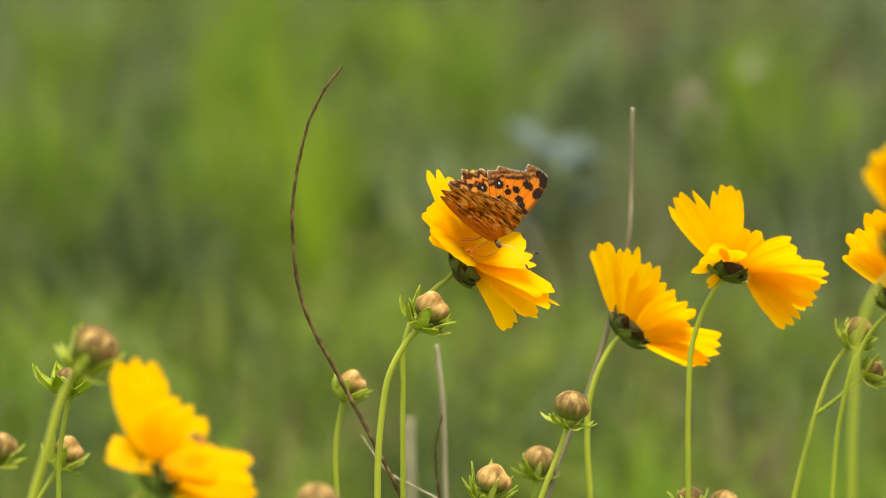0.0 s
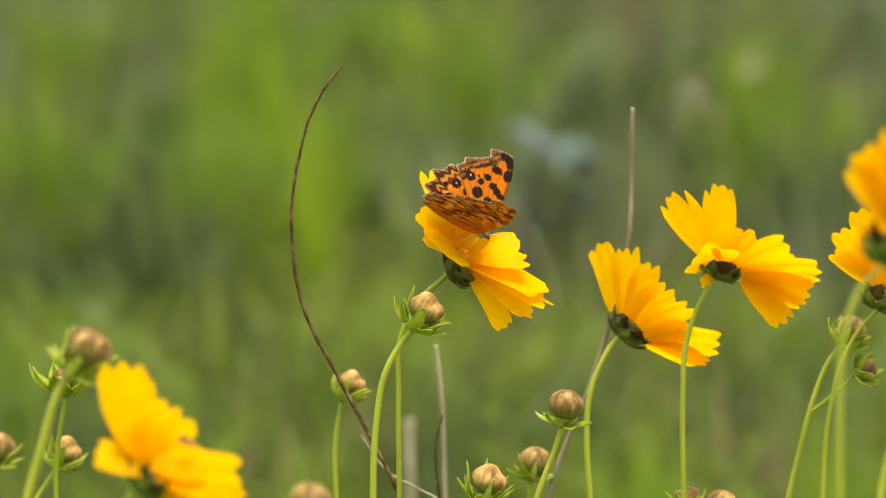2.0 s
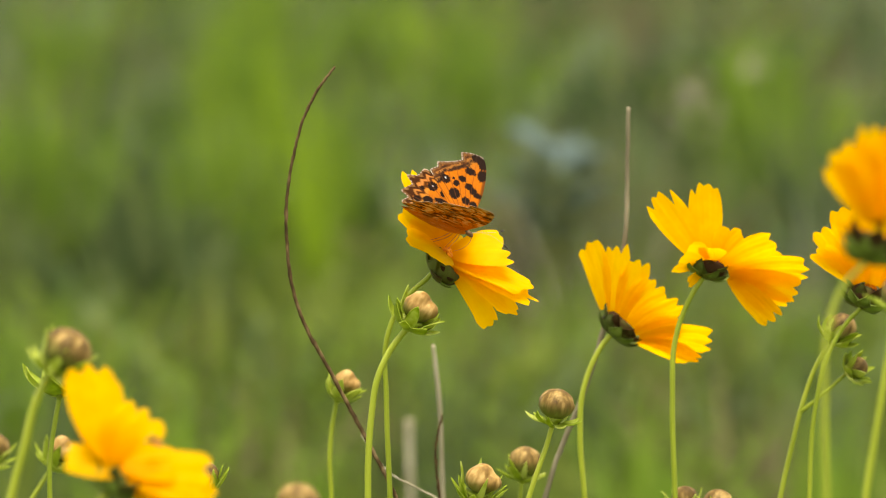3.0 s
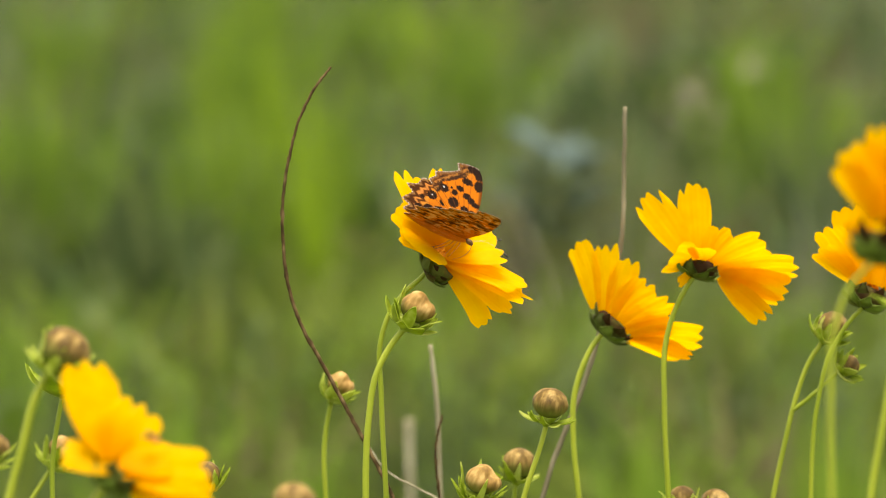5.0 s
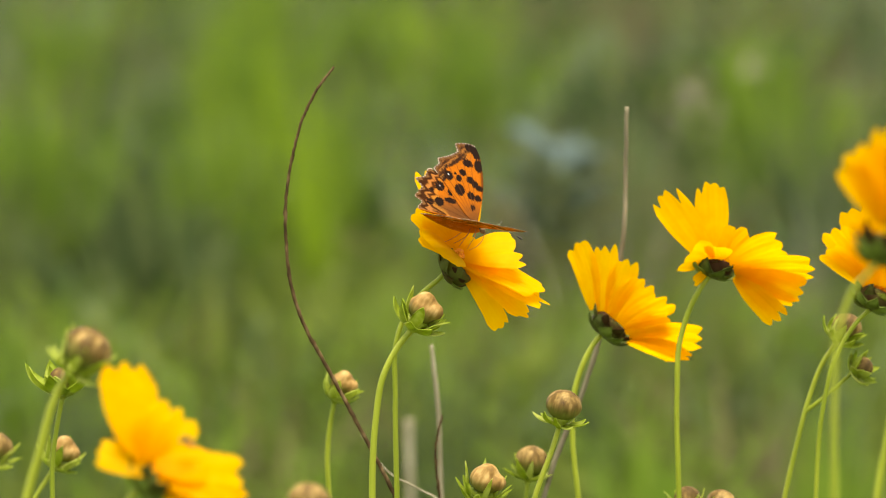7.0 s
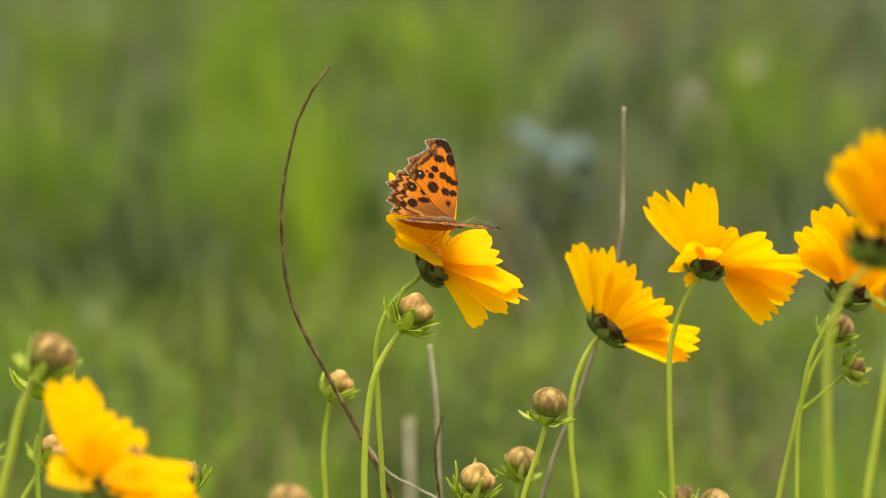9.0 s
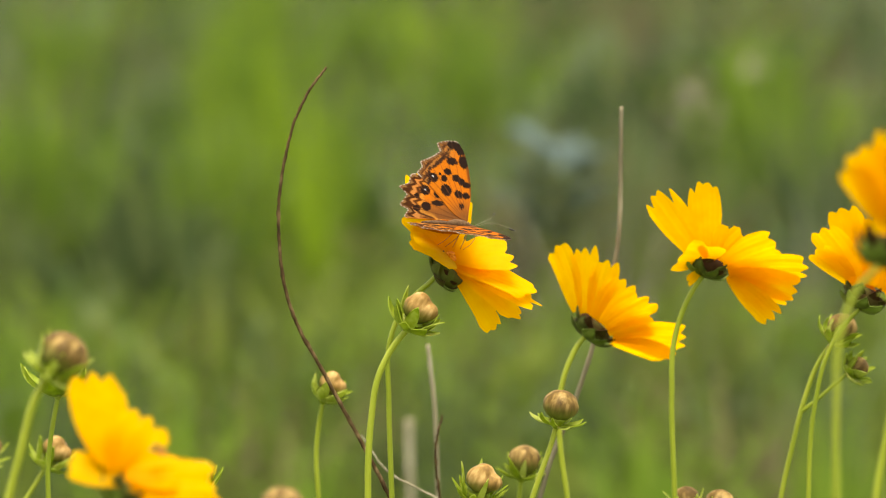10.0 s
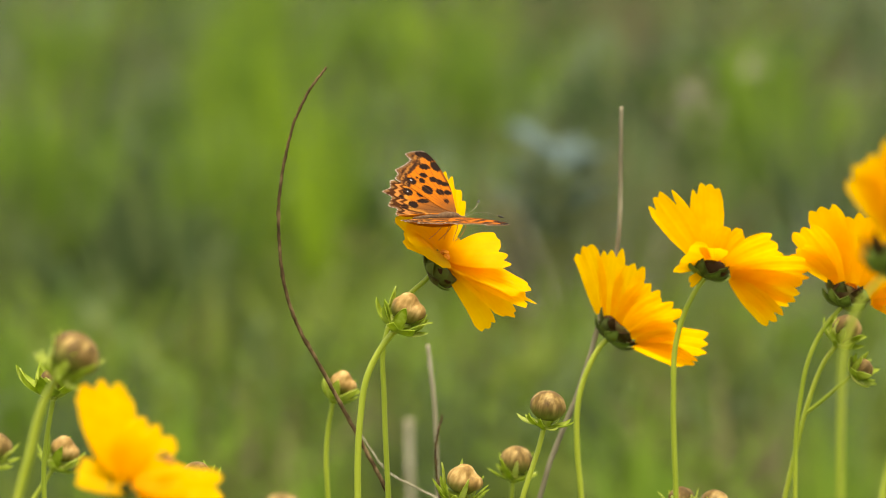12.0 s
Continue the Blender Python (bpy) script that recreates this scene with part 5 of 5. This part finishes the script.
    walk(STEMS["i"], sway("i", [(0.0, 0.0, -0.0), (0.5, -0.04, -0.0), (1.0, 0.02, 0.0), (1.5, -0.04, -0.0), (2.0, -0.12, 0.1), (2.5, -0.21, 0.1), (3.0, -0.33, 0.2), (5.0, -0.47, 0.3), (5.5, -0.12, 0.1), (6.0, -0.19, 0.1), (6.5, -0.12, 0.1), (7.0, -0.18, 0.1), (8.8, -0.77, 0.4), (9.0, -0.48, 0.4), (9.5, -0.55, 0.3), (10.0, -0.24, 0.1), (10.5, -0.55, 0.3), (11.0, -1.2, 0.6), (11.5, 0.28, 0.1), (12.0, -0.52, -0.0)]))
    walk(STEMS["i2"], sway("i2", [(0.0, 0.0, -0.0), (0.5, -0.04, -0.0), (1.0, 0.02, 0.0), (1.5, -0.04, -0.0), (2.0, -0.12, 0.1), (2.5, -0.21, 0.1), (3.0, -0.33, 0.2), (5.0, -0.47, 0.3), (5.5, -0.12, 0.1), (6.0, -0.19, 0.1), (6.5, -0.12, 0.1), (7.0, -0.18, 0.1), (8.8, -0.77, 0.4), (9.0, -0.48, 0.4), (9.5, -0.55, 0.3), (10.0, -0.24, 0.1), (10.5, -0.55, 0.3), (11.0, -1.2, 0.6), (11.5, 0.28, 0.1), (12.0, -0.52, -0.0)]))
    walk(STEMS["l"], sway("l", [(0.0, 0.0, -0.0), (0.5, 0.0, 0.3), (1.0, -0.18, 0.2), (1.5, -0.18, 0.2), (2.0, -0.47, 0.4), (2.5, -0.76, 0.6), (3.0, -1.11, 0.8), (5.0, -1.69, 1.2), (5.5, -0.47, 0.1), (6.0, -0.99, 0.8), (6.5, -0.41, 0.4), (7.0, -0.76, 0.9), (8.8, -1.53, 1.0), (9.0, -1.26, 0.5), (9.5, -1.18, 0.6), (10.0, -1.07, 0.8), (10.5, -0.92, 0.6), (11.0, -2.17, 2.0), (11.4, 1.15, -0.5), (11.5, 0.57, -0.2), (12.0, -0.76, 0.3)]))
    walk(STEMS["o"], sway("o", [(0.0, 0.0, -0.0), (0.5, 0.29, -0.2), (1.0, -0.23, -0.3), (1.5, -0.18, -0.3), (2.0, -0.47, -0.6), (2.5, -0.76, -0.7), (3.0, -1.81, -1.1), (5.0, -1.93, -0.9), (5.5, -2.22, -1.2), (6.0, -2.05, -0.9), (6.5, -1.46, -0.8), (7.0, -0.53, -0.6), (9.0, -2.8, -2.7), (9.5, -1.81, -1.4), (10.0, -2.05, -2.2), (10.5, -1.63, -1.6), (11.0, -1.93, -1.9), (11.5, -3.04, -2.2), (12.0, -1.34, -2.1)]))
    walk(STEMS["o2"], sway("o2", [(0.0, 0.0, -0.0), (0.5, 0.0, -0.0), (1.0, -0.19, -0.0), (1.5, -0.1, -0.0), (2.0, -0.16, -0.0), (2.5, -0.35, -0.0), (3.0, -0.54, -0.0), (5.0, -0.38, -0.0), (5.5, -0.7, -0.0), (6.0, -0.38, -0.0), (6.5, -0.38, -0.0), (7.0, -0.38, -0.0), (9.0, -1.27, -1.1), (9.5, -0.48, -0.4), (10.0, -0.64, -0.0), (10.5, -1.11, -0.7), (11.0, -0.92, -0.6), (11.5, -1.02, -0.6), (12.0, -0.89, -0.4)]))
    walk(STEMS["p"], sway("p", [(0.0, 0.0, -0.0), (0.5, 0.0, -0.0), (1.0, -0.1, -0.0), (1.5, -0.03, -0.0), (2.0, -0.1, -0.0), (2.5, -0.19, -0.0), (3.0, -0.35, -0.0), (5.0, -0.35, -0.0), (5.5, -0.48, -0.1), (6.0, -0.22, -0.0), (6.5, -0.29, -0.0), (7.0, -0.22, -0.0), (9.0, -0.86, 0.3), (9.5, -0.7, -0.1), (10.0, -0.7, -0.1), (10.5, -0.57, -0.1), (11.0, -0.48, -0.1), (11.4, -0.73, -0.1), (12.0, -0.25, -0.0)]))
    walk(STEMS["q"], sway("q", [(0.0, 0.0, -0.0), (0.5, 0.0, -0.0), (1.0, -0.15, -0.0), (1.5, -0.05, -0.0), (2.0, -0.15, -0.0), (2.5, -0.3, -0.0), (3.0, -0.55, -0.0), (5.0, -0.55, -0.0), (5.5, -0.74, -0.0), (6.0, -0.35, -0.0), (6.5, -0.45, -0.0), (7.0, -0.35, -0.0), (9.0, -1.34, 0.4), (9.5, -1.09, -0.0), (10.0, -1.09, -0.0), (10.5, -0.89, -0.0), (11.0, -0.74, -0.0), (11.4, -1.14, -0.0), (12.0, -0.4, -0.0)]))
    walk(STEMS["r"], sway("r", [(0.0, 0.0, -0.0), (0.5, 0.0, -0.0), (1.0, -0.08, -0.0), (1.5, -0.15, -0.0), (2.0, -0.46, 0.0), (2.5, -0.84, 0.0), (3.0, -1.26, 0.0), (5.0, -1.53, 0.1), (5.5, -1.72, 0.1), (6.0, -1.3, 0.0), (6.5, -0.84, 0.0), (7.0, -0.57, 0.0), (9.0, -1.83, -0.3), (9.5, -1.41, 0.1), (10.0, -2.29, -1.0), (10.5, -1.41, 0.1), (11.0, -2.18, -1.4), (11.5, -3.06, -1.2), (12.0, -2.29, -2.8)]))
    walk(STEMS["s"], sway("s", [(0.0, 0.0, -0.0), (1.0, 0.0, -0.0), (2.0, -0.19, 0.0), (3.0, -0.46, 0.0), (5.0, -0.38, 0.0), (5.5, -0.19, 0.0), (6.0, -0.19, 0.0), (6.5, -0.23, 0.0), (7.0, -0.38, 0.0), (8.8, -1.15, 0.1), (9.0, -1.6, 0.1), (9.5, -0.61, 0.0), (10.0, -0.84, 0.0), (10.5, -1.22, 0.1), (11.0, -0.76, 0.0), (11.5, -0.99, 0.0), (12.0, -0.99, 0.0)]))
    walk(STEMS["x"], sway("x", [(0.0, 0.0, -0.0), (0.5, 0.0, -0.0), (1.0, -0.29, -0.1), (1.5, -0.7, -0.2), (2.0, -1.27, -0.2), (2.5, -2.04, -0.3), (3.0, -2.74, -0.4), (3.2, -2.74, -0.4), (4.8, -2.45, -0.4), (5.0, -2.25, -0.4), (5.5, -1.92, -0.3), (6.0, -2.04, -0.3), (6.5, -0.94, -0.2), (7.0, -1.68, -0.3), (7.2, -1.55, -0.3), (8.8, -2.45, -0.4), (9.0, -2.62, -0.4), (9.5, -2.33, -0.4), (10.0, -1.76, -0.3), (10.5, -2.25, -0.4), (11.0, -2.66, -0.4), (11.4, -3.19, -0.4), (11.5, -2.33, -0.4), (12.0, -1.27, -3.9)]))
    walk(DRY["tw"], lean(-0.003, 0.02, [(0.0, 0.0), (0.5, 0.0), (1.0, 0.0), (1.5, -0.03), (2.0, -0.03), (2.5, -0.11), (3.0, -0.23), (5.0, -0.37), (5.5, -0.17), (6.0, -0.14), (6.5, -0.17), (7.0, -0.26), (9.0, -0.4), (9.5, -0.4), (10.0, -0.51), (10.5, -0.43), (11.0, -0.57), (11.5, -0.31), (12.0, -0.51)]))
    walk(DRY["dr"], lean(0.0211, 0.1, [(0.0, 0.0), (0.5, 0.03), (1.0, 0.0), (1.5, 0.0), (2.0, 0.0), (2.5, -0.06), (3.0, -0.15), (5.0, -0.27), (5.5, -0.15), (6.0, -0.12), (6.5, -0.12), (7.0, -0.21), (9.0, -0.31), (9.5, -0.31), (10.0, -0.4), (10.5, -0.33), (11.0, -0.45), (11.5, -0.25), (12.0, -0.4)]))
    walk(DRY["ds"], lean(0.0015, 0.19, [(0.0, 0.0), (0.5, 0.0), (1.0, -0.04), (1.5, -0.04), (2.0, -0.04), (2.5, -0.08), (3.0, -0.16), (5.0, -0.28), (5.5, -0.16), (6.0, -0.16), (6.5, -0.16), (7.0, -0.24), (9.0, -0.32), (9.5, -0.36), (10.0, -0.4), (10.5, -0.36), (11.0, -0.44), (11.5, -0.32), (12.0, -0.4)]))
    walk(BUTTERFLY, [(t, pose(x, -0.004, z, 0, -p, w)) for t, x, z, w, p in [(0.0, 0.017, 0.5034, -5.6, -37.5), (0.5, 0.0163, 0.5044, -4.8, -36.6), (1.0, 0.0175, 0.5046, -4.7, -36.1), (1.5, 0.0145, 0.5053, 8.0, -28.6), (2.0, 0.0128, 0.5059, 9.3, -26.8), (2.5, 0.0095, 0.5057, 9.8, -22.3), (3.0, 0.0071, 0.5064, 9.4, -21.2), (3.2, 0.0096, 0.5063, 9.8, -22.5), (4.8, 0.0101, 0.5032, 14.2, -23.9), (5.0, 0.0072, 0.5038, 13.4, -22.9), (5.5, 0.014, 0.5057, 20.3, -17.3), (6.0, 0.0113, 0.5065, 24.9, -16.2), (6.5, 0.0127, 0.5072, 29.3, -16.2), (7.0, 0.011, 0.5073, 29.0, -15.0), (7.2, 0.0133, 0.5064, 24.9, -18.7), (8.8, -0.0027, 0.509, 24.4, -5.7), (9.0, 0.0036, 0.5087, 24.4, -6.5), (9.5, 0.0041, 0.5083, 24.0, -6.6), (10.0, 0.0079, 0.5078, 25.6, -5.7), (10.5, 0.001, 0.5095, 29.0, -3.6), (11.0, -0.0118, 0.5096, 28.4, 0.6), (11.5, 0.0168, 0.5093, 37.1, -8.9), (12.0, 0.0045, 0.5106, 31.4, -0.7)]])
    beat(FAR_WINGS, 1, [(0.0, 54.1), (0.5, 50.6), (1.0, 46.3), (1.5, 64.6), (2.0, 59.3), (2.5, 57.9), (3.0, 50.8), (3.2, 44.0), (4.8, 49.8), (5.0, 47.6), (5.5, 51.3), (6.0, 61.5), (6.5, 55.3), (7.0, 59.4), (7.2, 69.9), (8.8, 59.8), (9.0, 59.0), (9.5, 57.7), (10.0, 59.9), (10.5, 50.3), (11.0, 45.7), (11.5, 43.3), (12.0, 39.5)])
    beat(NEAR_WINGS, -1, [(0.0, 29.9), (0.5, 29.6), (1.0, 28.4), (1.5, 25.6), (2.0, 19.0), (2.5, 14.2), (3.0, 14.3), (3.2, 7.7), (4.8, 14.8), (5.0, 16.1), (5.5, 19.0), (6.0, 17.5), (6.5, -2.5), (7.0, -1.5), (7.2, -0.5), (8.8, -0.5), (9.0, -3.0), (9.5, -4.0), (10.0, -8.0), (10.5, -6.5), (11.0, -5.5), (11.5, -4.5), (12.0, -4.5)])
    walk(branch, sway("l", [(0.0, 0.0, -0.0), (0.5, 0.0, 0.3), (1.0, -0.18, 0.2), (1.5, -0.18, 0.2), (2.0, -0.47, 0.4), (2.5, -0.76, 0.6), (3.0, -1.11, 0.8), (5.0, -1.69, 1.2), (5.5, -0.47, 0.1), (6.0, -0.99, 0.8), (6.5, -0.41, 0.4), (7.0, -0.76, 0.9), (8.8, -1.53, 1.0), (9.0, -1.26, 0.5), (9.5, -1.18, 0.6), (10.0, -1.07, 0.8), (10.5, -0.92, 0.6), (11.0, -2.17, 2.0), (11.4, 1.15, -0.5), (11.5, 0.57, -0.2), (12.0, -0.76, 0.3)]))


motions()
